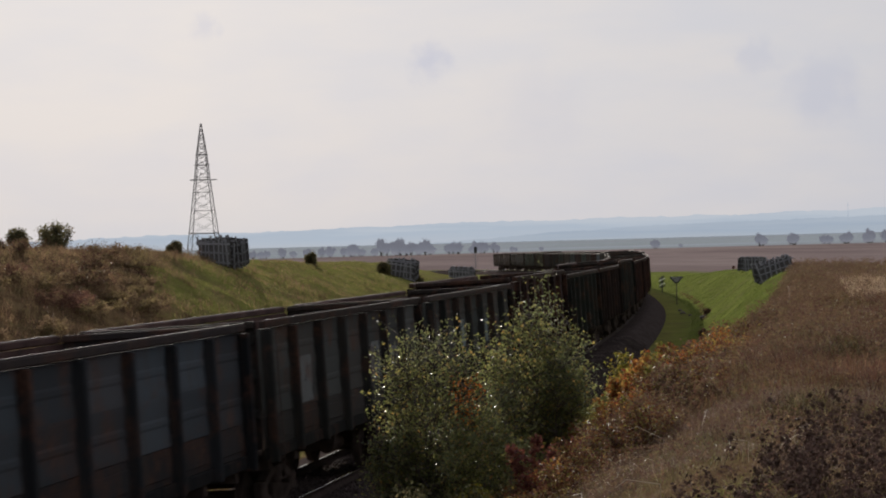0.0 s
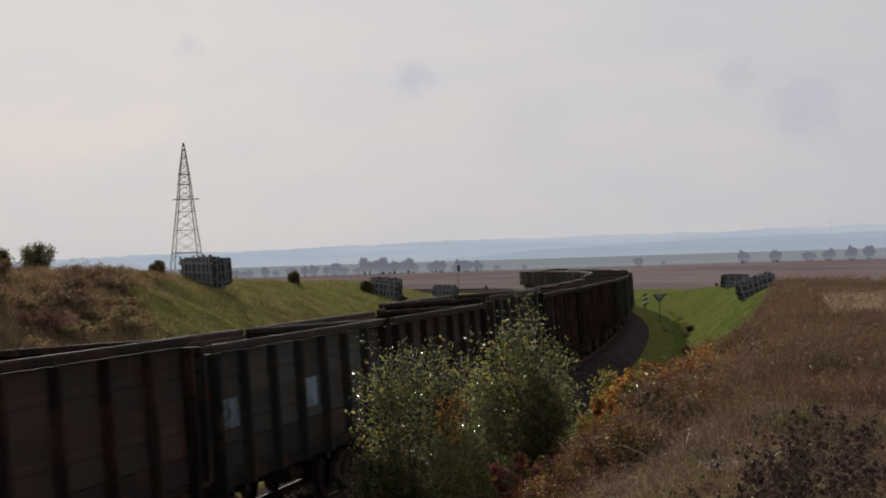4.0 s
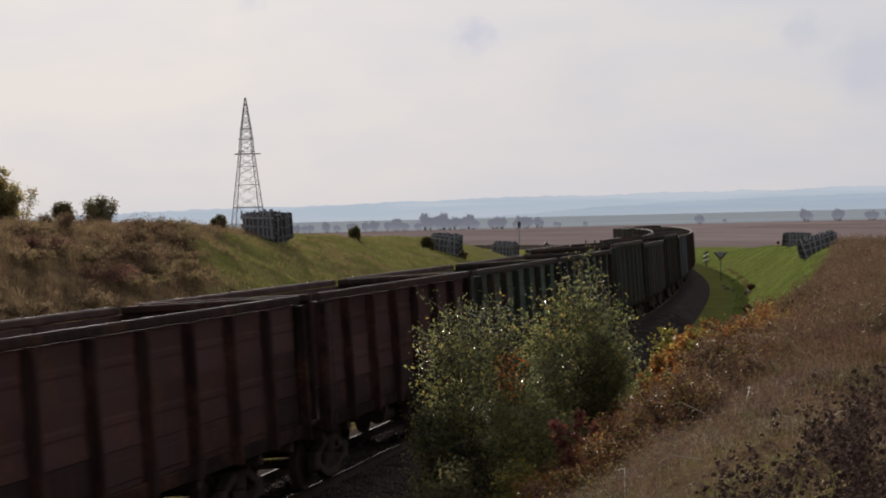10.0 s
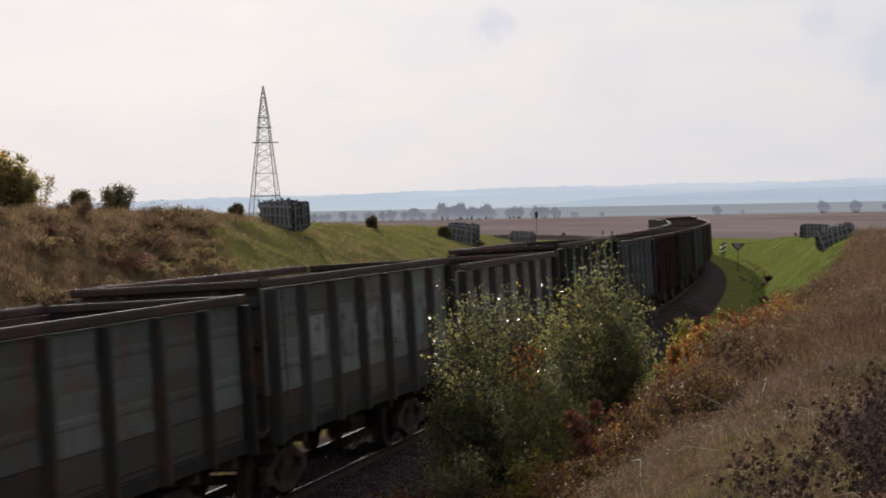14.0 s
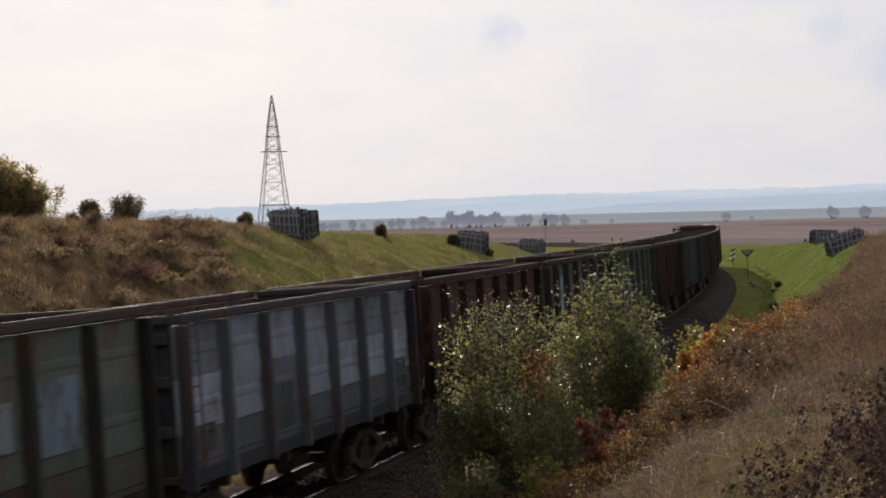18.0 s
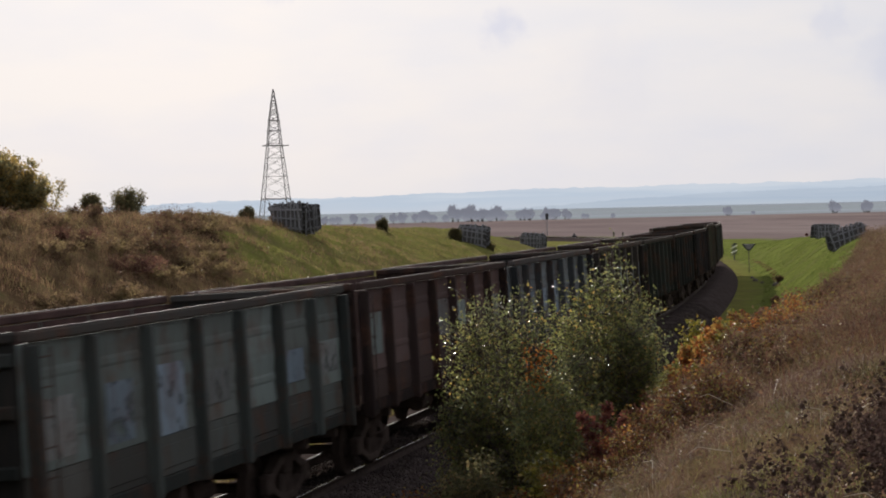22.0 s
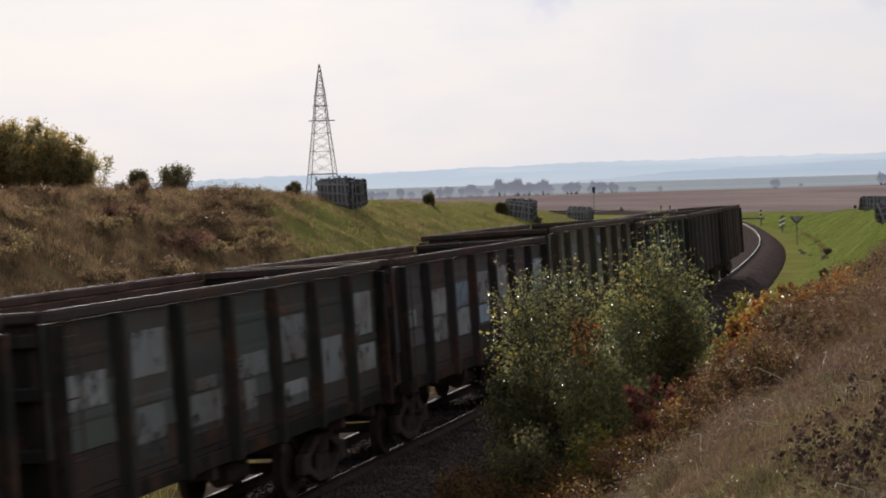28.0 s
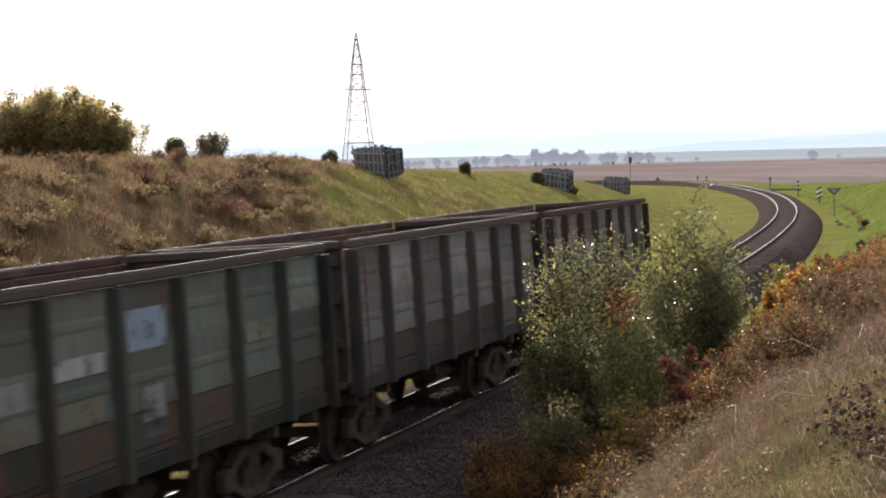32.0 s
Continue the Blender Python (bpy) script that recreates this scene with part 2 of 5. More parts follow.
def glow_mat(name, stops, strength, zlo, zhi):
    """Far distance: a plain glowing backdrop, the haze put into its colour, pale towards its foot."""
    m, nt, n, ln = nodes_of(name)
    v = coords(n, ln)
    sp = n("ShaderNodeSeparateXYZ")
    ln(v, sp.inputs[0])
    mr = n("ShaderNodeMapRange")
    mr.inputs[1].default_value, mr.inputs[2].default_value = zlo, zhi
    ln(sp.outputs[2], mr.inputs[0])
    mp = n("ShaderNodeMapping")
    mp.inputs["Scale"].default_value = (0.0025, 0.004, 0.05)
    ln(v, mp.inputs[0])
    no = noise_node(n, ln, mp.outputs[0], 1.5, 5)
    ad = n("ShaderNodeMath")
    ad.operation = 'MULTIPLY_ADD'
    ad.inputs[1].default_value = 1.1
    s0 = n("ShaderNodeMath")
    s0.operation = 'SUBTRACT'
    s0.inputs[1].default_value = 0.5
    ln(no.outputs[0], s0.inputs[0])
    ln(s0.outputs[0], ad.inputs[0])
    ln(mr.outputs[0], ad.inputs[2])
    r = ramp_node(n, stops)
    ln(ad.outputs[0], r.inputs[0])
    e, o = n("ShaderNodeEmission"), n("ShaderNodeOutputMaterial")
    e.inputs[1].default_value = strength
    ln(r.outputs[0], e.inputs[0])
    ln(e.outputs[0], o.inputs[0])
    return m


ground_mat()
car_paint()
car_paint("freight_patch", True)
car_paint("freight_rim", False, 0.95, 0.03)
# paler tone that stands in for the glint along the top rails
simple("glint_pale", [(0.3, (0.12, 0.095, 0.08)), (0.7, (0.22, 0.19, 0.17))], 3, 0.8, 0.0, spec=0.25)
simple("ballast", [(0.3, (0.033, 0.025, 0.023)), (0.5, (0.052, 0.041, 0.038)), (0.75, (0.08, 0.064, 0.060))], 2.5, 1.0, 0, 0.5, 0.02, spec=0.0)
leaf_mat("ballast_stones", [(0.0, (0.046, 0.036, 0.032)), (0.6, (0.064, 0.049, 0.045)), (0.95, (0.080, 0.063, 0.058)), (1.0, (0.105, 0.085, 0.08))], 0.95, 0.0, 0.05)
simple("rail_steel", [(0.3, (0.035, 0.025, 0.021)), (0.7, (0.06, 0.044, 0.037))], 6, 1.0, 0.0, spec=0.1)
simple("rail_head", [(0.3, (0.74, 0.73, 0.73)), (0.7, (0.82, 0.81, 0.81))], 4, 0.07, 1.0, 0.03)
simple("sleeper_concrete", [(0.3, (0.04, 0.031, 0.027)), (0.7, (0.08, 0.063, 0.056))], 5, 1.0, tint=0.15, spec=0.0)
simple("iron_dark", [(0.3, (0.055, 0.042, 0.036)), (0.7, (0.085, 0.066, 0.056))], 4, 1.0, 0.0, spec=0.0)
simple("rusty_inside", [(0.3, (0.036, 0.022, 0.019)), (0.5, (0.062, 0.036, 0.031)), (0.8, (0.10, 0.06, 0.048))], 1.5, 0.9, spec=0.1)
simple("wheel_steel", [(0.3, (0.055, 0.042, 0.036)), (0.7, (0.08, 0.062, 0.053))], 5, 1.0, 0.0, spec=0.0)
simple("wood_grey", [(0.25, (0.032, 0.029, 0.028)), (0.5, (0.056, 0.052, 0.05)), (0.8, (0.09, 0.085, 0.082))], 6, 0.85, 0, 0.5, 0.01, sc=(1, 1, 4), tint=0.25)
simple("wood_pale", [(0.25, (0.10, 0.10, 0.104)), (0.5, (0.16, 0.16, 0.165)), (0.8, (0.25, 0.25, 0.255))], 6, 0.9, 0, 0.5, 0.01, sc=(1, 1, 4), tint=0.2, spec=0.1)
simple("galvanised", [(0.3, (0.18, 0.17, 0.165)), (0.7, (0.26, 0.25, 0.24))], 2, 0.9, 0.0, spec=0.1)
simple("bark", [(0.3, (0.035, 0.026, 0.02)), (0.7, (0.10, 0.08, 0.06))], 9, 0.9, 0, 0.8, 0.02)
simple("paint_white", [(0.3, (0.40, 0.40, 0.385)), (0.7, (0.56, 0.56, 0.54))], 5, 0.6)
simple("concrete_grey", [(0.3, (0.16, 0.155, 0.15)), (0.7, (0.26, 0.25, 0.24))], 5, 0.9)
simple("paint_black", [(0.3, (0.02, 0.02, 0.02)), (0.7, (0.04, 0.04, 0.04))], 5, 0.6)
simple("stone_dark", [(0.3, (0.06, 0.05, 0.042)), (0.7, (0.12, 0.10, 0.08))], 5, 0.9, 0, 0.8, 0.03)
simple("dry_stalk", [(0.3, (0.24, 0.19, 0.13)), (0.7, (0.40, 0.33, 0.24))], 9, 0.7)
simple("seed_head", [(0.3, (0.03, 0.02, 0.016)), (0.7, (0.075, 0.05, 0.036))], 20, 1.0, spec=0.0)
leaf_mat("straw", [(0.0, (0.12, 0.065, 0.05)), (0.3, (0.22, 0.135, 0.085)), (0.55, (0.265, 0.17, 0.10)), (0.78, (0.21, 0.16, 0.07)), (1.0, (0.29, 0.205, 0.125))], 0.85, 0.45, 0.04, [(0.0, (0.085, 0.06, 0.038)), (0.5, (0.15, 0.112, 0.058)), (0.8, (0.165, 0.14, 0.058)), (1.0, (0.25, 0.19, 0.11))])
leaf_mat("straw_near", [(0.0, (0.06, 0.032, 0.026)), (0.35, (0.12, 0.068, 0.052)), (0.6, (0.165, 0.102, 0.076)), (0.85, (0.135, 0.085, 0.057)), (1.0, (0.34, 0.27, 0.20))], 0.7, 0.4, 0.12, [(0.0, (0.045, 0.034, 0.018)), (0.5, (0.105, 0.088, 0.035)), (0.85, (0.13, 0.125, 0.036)), (1.0, (0.27, 0.24, 0.13))])
leaf_mat("leaf_orange", [(0.0, (0.32, 0.08, 0.02)), (0.6, (0.46, 0.15, 0.03)), (1.0, (0.5, 0.24, 0.05))], 0.5, 0.6, 0.3)
leaf_mat("straw_pale", [(0.0, (0.22, 0.15, 0.10)), (0.5, (0.32, 0.23, 0.155)), (1.0, (0.42, 0.32, 0.22))], 0.8, 0.5, 0.05)
leaf_mat("brush", [(0.0, (0.05, 0.023, 0.018)), (0.4, (0.10, 0.046, 0.034)), (0.75, (0.15, 0.072, 0.045)), (1.0, (0.24, 0.15, 0.09))], 0.8, 0.4, 0.05, [(0.0, (0.05, 0.034, 0.02)), (0.6, (0.12, 0.075, 0.034)), (1.0, (0.2, 0.13, 0.06))])
leaf_mat("leaf_brown", [(0.0, (0.05, 0.022, 0.017)), (0.4, (0.11, 0.045, 0.027)), (0.65, (0.15, 0.075, 0.032)), (0.85, (0.11, 0.10, 0.034)), (0.95, (0.24, 0.20, 0.05)), (1.0, (0.30, 0.12, 0.035))], 0.6, 0.45, 0.08, [(0.0, (0.04, 0.034, 0.02)), (0.6, (0.10, 0.085, 0.035)), (1.0, (0.19, 0.15, 0.05))])
leaf_mat("grass_green", [(0.0, (0.10, 0.10, 0.036)), (0.5, (0.16, 0.158, 0.044)), (1.0, (0.245, 0.22, 0.08))], 0.7, 0.45, 0.1)
leaf_mat("grass_fresh", [(0.0, (0.075, 0.10, 0.026)), (0.5, (0.115, 0.145, 0.032)), (1.0, (0.18, 0.195, 0.055))], 0.7, 0.45, 0.1)
leaf_mat("leaf_bush", [(0.0, (0.10, 0.115, 0.042)), (0.5, (0.165, 0.17, 0.056)), (0.85, (0.225, 0.205, 0.068)), (0.96, (0.33, 0.24, 0.07)), (1.0, (0.38, 0.18, 0.05))], 0.36, 0.62, 0.35, [(0.0, (0.09, 0.105, 0.055)), (0.6, (0.14, 0.15, 0.068)), (1.0, (0.21, 0.19, 0.075))])
leaf_mat("leaf_rust", [(0.0, (0.16, 0.046, 0.02)), (0.45, (0.29, 0.10, 0.03)), (0.75, (0.33, 0.19, 0.05)), (1.0, (0.24, 0.22, 0.055))], 0.6, 0.55, 0.12, [(0.0, (0.08, 0.032, 0.02)), (0.6, (0.15, 0.075, 0.032)), (0.9, (0.19, 0.16, 0.045)), (1.0, (0.3, 0.2, 0.05))])
leaf_mat("leaf_weed", [(0.0, (0.06, 0.032, 0.026)), (0.3, (0.115, 0.06, 0.042)), (0.6, (0.16, 0.098, 0.06)), (0.85, (0.125, 0.105, 0.045)), (1.0, (0.2, 0.14, 0.075))], 0.6, 0.45, 0.12)
leaf_mat("leaf_red", [(0.0, (0.085, 0.03, 0.025)), (0.6, (0.14, 0.046, 0.036)), (1.0, (0.19, 0.08, 0.04))], 0.6, 0.4, 0.15)
leaf_mat("leaf_yellow", [(0.0, (0.13, 0.13, 0.02)), (0.6, (0.22, 0.20, 0.03)), (1.0, (0.30, 0.2, 0.03))], 0.4, 0.4)
leaf_mat("leaf_tree", [(0.0, (0.19, 0.185, 0.105)), (0.5, (0.265, 0.245, 0.12)), (0.8, (0.36, 0.28, 0.115)), (1.0, (0.48, 0.34, 0.115))], 0.7, 0.72, 0.1, [(0.0, (0.2, 0.15, 0.08)), (0.6, (0.38, 0.26, 0.085)), (1.0, (0.5, 0.33, 0.10))])
leaf_mat("leaf_dark", [(0.0, (0.085, 0.082, 0.045)), (0.6, (0.14, 0.13, 0.06)), (1.0, (0.20, 0.14, 0.07))], 0.75, 0.5, 0.04)
leaf_mat("bank_weed", [(0.0, (0.12, 0.075, 0.05)), (0.5, (0.19, 0.125, 0.078)), (1.0, (0.25, 0.18, 0.10))], 0.8, 0.5, 0.03, [(0.0, (0.10, 0.075, 0.045)), (0.6, (0.17, 0.13, 0.062)), (1.0, (0.22, 0.17, 0.08))])
leaf_mat("leaf_maroon", [(0.0, (0.085, 0.042, 0.034)), (0.6, (0.14, 0.07, 0.052)), (1.0, (0.19, 0.105, 0.07))], 0.7, 0.45, 0.06)
leaf_mat("leaf_olive", [(0.0, (0.06, 0.062, 0.025)), (0.6, (0.105, 0.10, 0.036)), (1.0, (0.16, 0.13, 0.05))], 0.7, 0.45, 0.08)
leaf_mat("leaf_thistle", [(0.0, (0.045, 0.028, 0.025)), (0.6, (0.075, 0.047, 0.040)), (1.0, (0.12, 0.085, 0.065))], 0.9, 0.3, 0.03)
# haze over far crowns, ridges and mast, given as a glow of its colour
glow_mat("haze_glow_trees", [(0.0, (0.235, 0.24, 0.275)), (0.5, (0.175, 0.185, 0.225)), (1.0, (0.16, 0.165, 0.20))], 0.9, 0, 6)
glow_mat("haze_glow_pale", [(0.0, (0.53, 0.56, 0.61)), (0.35, (0.50, 0.555, 0.635)), (0.7, (0.47, 0.54, 0.635)), (1.0, (0.55, 0.602, 0.675))], 0.82, -10, 50)
glow_mat("haze_glow_blue", [(0.0, (0.48, 0.52, 0.57)), (0.35, (0.45, 0.51, 0.59)), (0.7, (0.41, 0.48, 0.58)), (1.0, (0.46, 0.525, 0.615))], 0.80, -10, 36)

# ======================= mesh helpers =======================
def raw_mesh(name, verts, faces):
    """A mesh from arrays: verts (n, 3), faces (m, k)."""
    verts, faces = np.asarray(verts, np.float32), np.asarray(faces, np.int32)
    me = bpy.data.meshes.new(name)
    k = faces.shape[1]
    me.vertices.add(len(verts))
    me.vertices.foreach_set("co", verts.ravel())
    me.loops.add(faces.size)
    me.loops.foreach_set("vertex_index", faces.ravel())
    me.polygons.add(len(faces))
    me.polygons.foreach_set("loop_start", np.arange(0, faces.size, k, dtype=np.int32))
    me.update(calc_edges=True)
    return me


def bm_mesh(name, bm, smooth=False):
    me = bpy.data.meshes.new(name)
    bm.normal_update()
    bm.to_mesh(me)
    bm.free()
    if smooth:
        me.polygons.foreach_set("use_smooth", [True] * len(me.polygons))
    return me


def put(name, me, material, parent=None, m=None, label=""):
    ob = new(name, me)
    if material and not me.materials:
        me.materials.append(MATS[material])
    if parent is not None:
        ob.parent = parent
    if m is not None:
        ob.matrix_basis = m
    if label:
        ob["label"] = label
    return ob


def part(name, bm, material, parent, label="", smooth=False):
    return put(name, bm_mesh(name, bm, smooth), material, parent, None, label)


def thing(name, m=None, label="", category="", group="", kind=""):
    ob = new(name)
    ob.empty_display_size = 0.2
    if m is not None:
        ob.matrix_basis = m
    return tagged(ob, label, category, group, kind)


def box(bm, x0, x1, y0, y1, z0, z1, bevel=0.0, m=None):
    g = bmesh.ops.create_cube(bm, size=1.0, matrix=Matrix.LocRotScale(((x0 + x1) / 2, (y0 + y1) / 2, (z0 + z1) / 2), None, (x1 - x0, y1 - y0, z1 - z0)))
    vs = g["verts"]
    if bevel:
        es = list({e for v in vs for e in v.link_edges})
        r = bmesh.ops.bevel(bm, geom=es, offset=bevel, segments=1, affect='EDGES')
        vs = list({v for f in r["faces"] for v in f.verts} | {v for v in vs if v.is_valid})
    if m is not None:
        bmesh.ops.transform(bm, matrix=m, verts=vs)
    return vs


def rod(bm, a, b, r0, r1=None, seg=6):
    a, b = Vector(a), Vector(b)
    r1 = r0 if r1 is None else r1
    d = b - a
    q = d.to_track_quat('Z', 'Y').to_matrix().to_4x4()
    return bmesh.ops.create_cone(bm, cap_ends=True, segments=seg, radius1=r0, radius2=r1, depth=d.length, matrix=Matrix.Translation((a + b) / 2) @ q)["verts"]


def beam(bm, a, b, w, h=None):
    """A square bar from a to b."""
    a, b = Vector(a), Vector(b)
    d = b - a
    q = d.to_track_quat('Z', 'Y').to_matrix().to_4x4()
    return bmesh.ops.create_cube(bm, size=1.0, matrix=Matrix.Translation((a + b) / 2) @ q @ Matrix.Diagonal((w, h or w, d.length, 1)))["verts"]


def fade(x):
    x = np.clip(x, 0, 1)
    return x * x * (3 - 2 * x)


def lattice_noise(x, y, seed=0):
    """Smooth value noise in the plane, about -1 to 1."""
    xi, yi = np.floor(x), np.floor(y)
    fx, fy = fade(x - xi), fade(y - yi)

    def h(a, b):
        v = np.sin(a * 127.1 + b * 311.7 + seed * 74.7) * 43758.5453
        return (v - np.floor(v)) * 2 - 1
    return (h(xi, yi) * (1 - fx) + h(xi + 1, yi) * fx) * (1 - fy) + (h(xi, yi + 1) * (1 - fx) + h(xi + 1, yi + 1) * fx) * fy


# ======================= the line of the track =======================
CAR = 13.92
CANT = 0.0422
BEND_S = np.array([-20, 0, 25, 50, 75, 100, 125, 150, 180, 220, 260, 300, 340, 380, 420, 450, 500, 540.])
BEND_K = np.array([-0.00084, 0.00017, 0.00087, 0.0008, 0.0006, 0.00079, 0.00104, 0.00081, 0.00065, 0.00062, 0.00043, 0.00063, 0.00219, 0.00508, 0.0080, 0.0075, 0.004, 0.0])
TS = np.arange(-460, 700.5, 1.0)


def lay_track():
    k = np.interp(TS, BEND_S, BEND_K)
    k[TS < -40] = 0
    th = np.concatenate([[0], np.cumsum((k[1:] + k[:-1]) / 2)])
    th += 1.30636 - np.interp(0, TS, th)
    x = np.concatenate([[0], np.cumsum((np.cos(th[1:]) + np.cos(th[:-1])) / 2)])
    y = np.concatenate([[0], np.cumsum((np.sin(th[1:]) + np.sin(th[:-1])) / 2)])
    x += -1.50985 - np.interp(0, TS, x)
    y += 36.10746 - np.interp(0, TS, y)
    g = np.where(TS > 0, -0.00079 * TS, 0) - 0.0033 * np.maximum(0, TS - 200)
    return x, y, th, np.maximum(g, -1.4)


TX, TY, TH, TG = lay_track()


def on_track(s, off=0.0, up=0.0):
    """Points beside the line: off metres to its right, up above the rails, with the track's cant."""
    o, z = off * math.cos(CANT) - up * math.sin(CANT), off * math.sin(CANT) + up * math.cos(CANT)
    th = np.interp(s, TS, TH)
    return np.stack([np.interp(s, TS, TX) + o * np.sin(th), np.interp(s, TS, TY) - o * np.cos(th), np.interp(s, TS, TG) + z + 0 * th], -1)


def from_track(x, y):
    """Place along the line and distance to its right, for arrays of points."""
    xs, ys, ss, hh = TX[380:], TY[380:], TS[380:], TH[380:]
    s, d = np.empty_like(x), np.empty_like(x)
    for i in range(0, len(x), 4000):
        a, b = x[i:i + 4000, None], y[i:i + 4000, None]
        j = ((a - xs) ** 2 + (b - ys) ** 2).argmin(1)
        dx, dy = a[:, 0] - xs[j], b[:, 0] - ys[j]
        s[i:i + 4000] = ss[j] + dx * np.cos(hh[j]) + dy * np.sin(hh[j])
        d[i:i + 4000] = dx * np.sin(hh[j]) - dy * np.cos(hh[j])
    return s, d


LEFT_S = [-200, 45, 60, 75, 90, 110, 125, 142, 170, 195, 245, 300, 340]
LEFT_Z = [4.75, 4.75, 4.6, 4.1, 3.8, 3.55, 3.45, 3.08, 2.15, 1.28, 0.0, -0.9, -1.3]
RIGHT_S = [-200, 20, 60, 100, 150, 180, 210, 240, 280]
RIGHT_Z = [3.1, 3.0, 2.9, 2.6, 1.8, 1.2, 0.3, -0.5, -1.2]


def height(x, y, s=None, d=None):
    """The lie of the land: the cutting's floor, its two banks and the plain beyond."""
    x, y = np.asarray(x, float), np.asarray(y, float)
    if s is None:
        s, d = from_track(x, y)
    b = -0.8 + np.interp(s, TS, TG)
    zl, zr = np.interp(s, LEFT_S, LEFT_Z), np.interp(s, RIGHT_S, RIGHT_Z)
    u = np.clip((-d - 8.5) / 11.5, 0, 1)
    le = b + (zl - b) * (0.6 * u + 0.4 * fade(u))
    le = np.where(d < -26, le + (-1.6 - le) * fade((-d - 26) / 90.0), le)
    ri = b + (zr - b) * fade((d - 3.9) / 6.6)
    ri = np.where(d > 16, ri + (-1.6 - ri) * fade((d - 16) / 110.0), ri)
    z = np.where(d < 0, le, ri)
    bank = np.clip((np.abs(d) - 4) / 3, 0, 1) * np.clip(1 - (np.abs(d) - 60) / 60, 0, 1) * np.clip(1 - (s - 300) / 60, 0, 1)
    z = z + bank * (0.14 * lattice_noise(x / 2.3, y / 2.3, 1) + 0.06 * lattice_noise(x / 0.8, y / 0.8, 2))
    tuft = np.clip((-d - 8) / 2, 0, 1) * np.clip((s - 36) / 10, 0, 1) * np.clip((150 - s) / 40, 0, 1) * np.clip((26 + d) / 4, 0, 1)
    z = z + tuft * (0.13 * lattice_noise(x / 1.5, y / 2.2, 3) + 0.07 * np.maximum(0, lattice_noise(x / 0.9, y / 1.3, 4)))
    r = np.hypot(x, y)
    z = z + np.clip((r - 1500) / 2500, 0, 1) * 8.0
    return z


def ground_z(x, y):
    return float(height(np.array([x]), np.array([y]))[0])


# ======================= ground =======================
def axis(lo, a, b, step, hi, grow=1.16):
    mid = list(np.arange(a, b, step))
    up, w = [b], step
    while up[-1] < hi:
        w *= grow
        up.append(up[-1] + w)
    dn, w = [a - step], step
    while dn[-1] > lo:
        w *= grow
        dn.append(dn[-1] - w)
    return np.array(dn[::-1] + mid + up)


def make_ground():
    gx = axis(-4600, -36, 62, 0.7, 4600)
    gy = np.concatenate([axis(-900, -6, 130, 0.7, 130)[:-1], np.arange(130, 330, 1.6), axis(0, 330, 332, 1.8, 4700, 1.1)[axis(0, 330, 332, 1.8, 4700, 1.1) >= 330]])
    gy = np.unique(gy.round(3))
    xx, yy = (q.ravel() for q in np.meshgrid(gx, gy))
    s, d = from_track(xx, yy)
    zz = height(xx, yy, s, d)
    nx, ny = len(gx), len(gy)
    i = np.arange((ny - 1) * (nx - 1))
    r, c = i // (nx - 1), i % (nx - 1)
    a = r * nx + c
    me = raw_mesh("ground", np.stack([xx, yy, zz], 1), np.stack([a, a + 1, a + nx + 1, a + nx], 1))
    me.polygons.foreach_set("use_smooth", np.ones(len(me.polygons), bool))
    lim = np.where(d < 0, 40.8 - 3.05 * (d + 13.5), 20 + 31 * (d - 8.1))
    lim = np.where(d > 0, np.clip(lim, 20, 110), lim)
    mown = np.where(d < 0, fade((s - lim + 7 + 4 * lattice_noise(xx / 3, yy / 3, 6)) / 14), fade((s - lim + 2) / 4))
    mown = np.where((d < -19.5) & (s < 75), mown * np.clip(1 + (d + 19.5) / 1.2, 0, 1), np.where((d < -25) & (s < 400), mown * np.clip(1 + (d + 25) / 3, 0, 1), mown))
    mown = np.where((d < 0) & (s < 130), mown * 0.93, mown)
    mown = np.where((s < 30) & (np.abs(d) < 5), 0, mown)
    field = np.maximum(fade((s - 330) / 12) * fade((np.abs(d) - 9) / 5), np.maximum(fade((-d - 62) / 20) , fade((d - 20) / 8) * fade((s - 60) / 20)))
    field = np.where(d < 0, np.maximum(fade((-d - 62) / 20), fade((s - 440) / 12) * fade((-d - 8) / 5)), field)
    # share of the haze colour, by distance from the eye
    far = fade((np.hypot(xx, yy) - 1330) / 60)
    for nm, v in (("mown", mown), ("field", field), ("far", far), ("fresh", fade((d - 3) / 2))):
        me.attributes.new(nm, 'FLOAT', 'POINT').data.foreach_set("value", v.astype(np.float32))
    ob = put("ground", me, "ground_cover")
    tagged(ob, "cutting with dry brown and mown green grass, ploughed fields beyond", "ground", kind="structure")


make_ground()


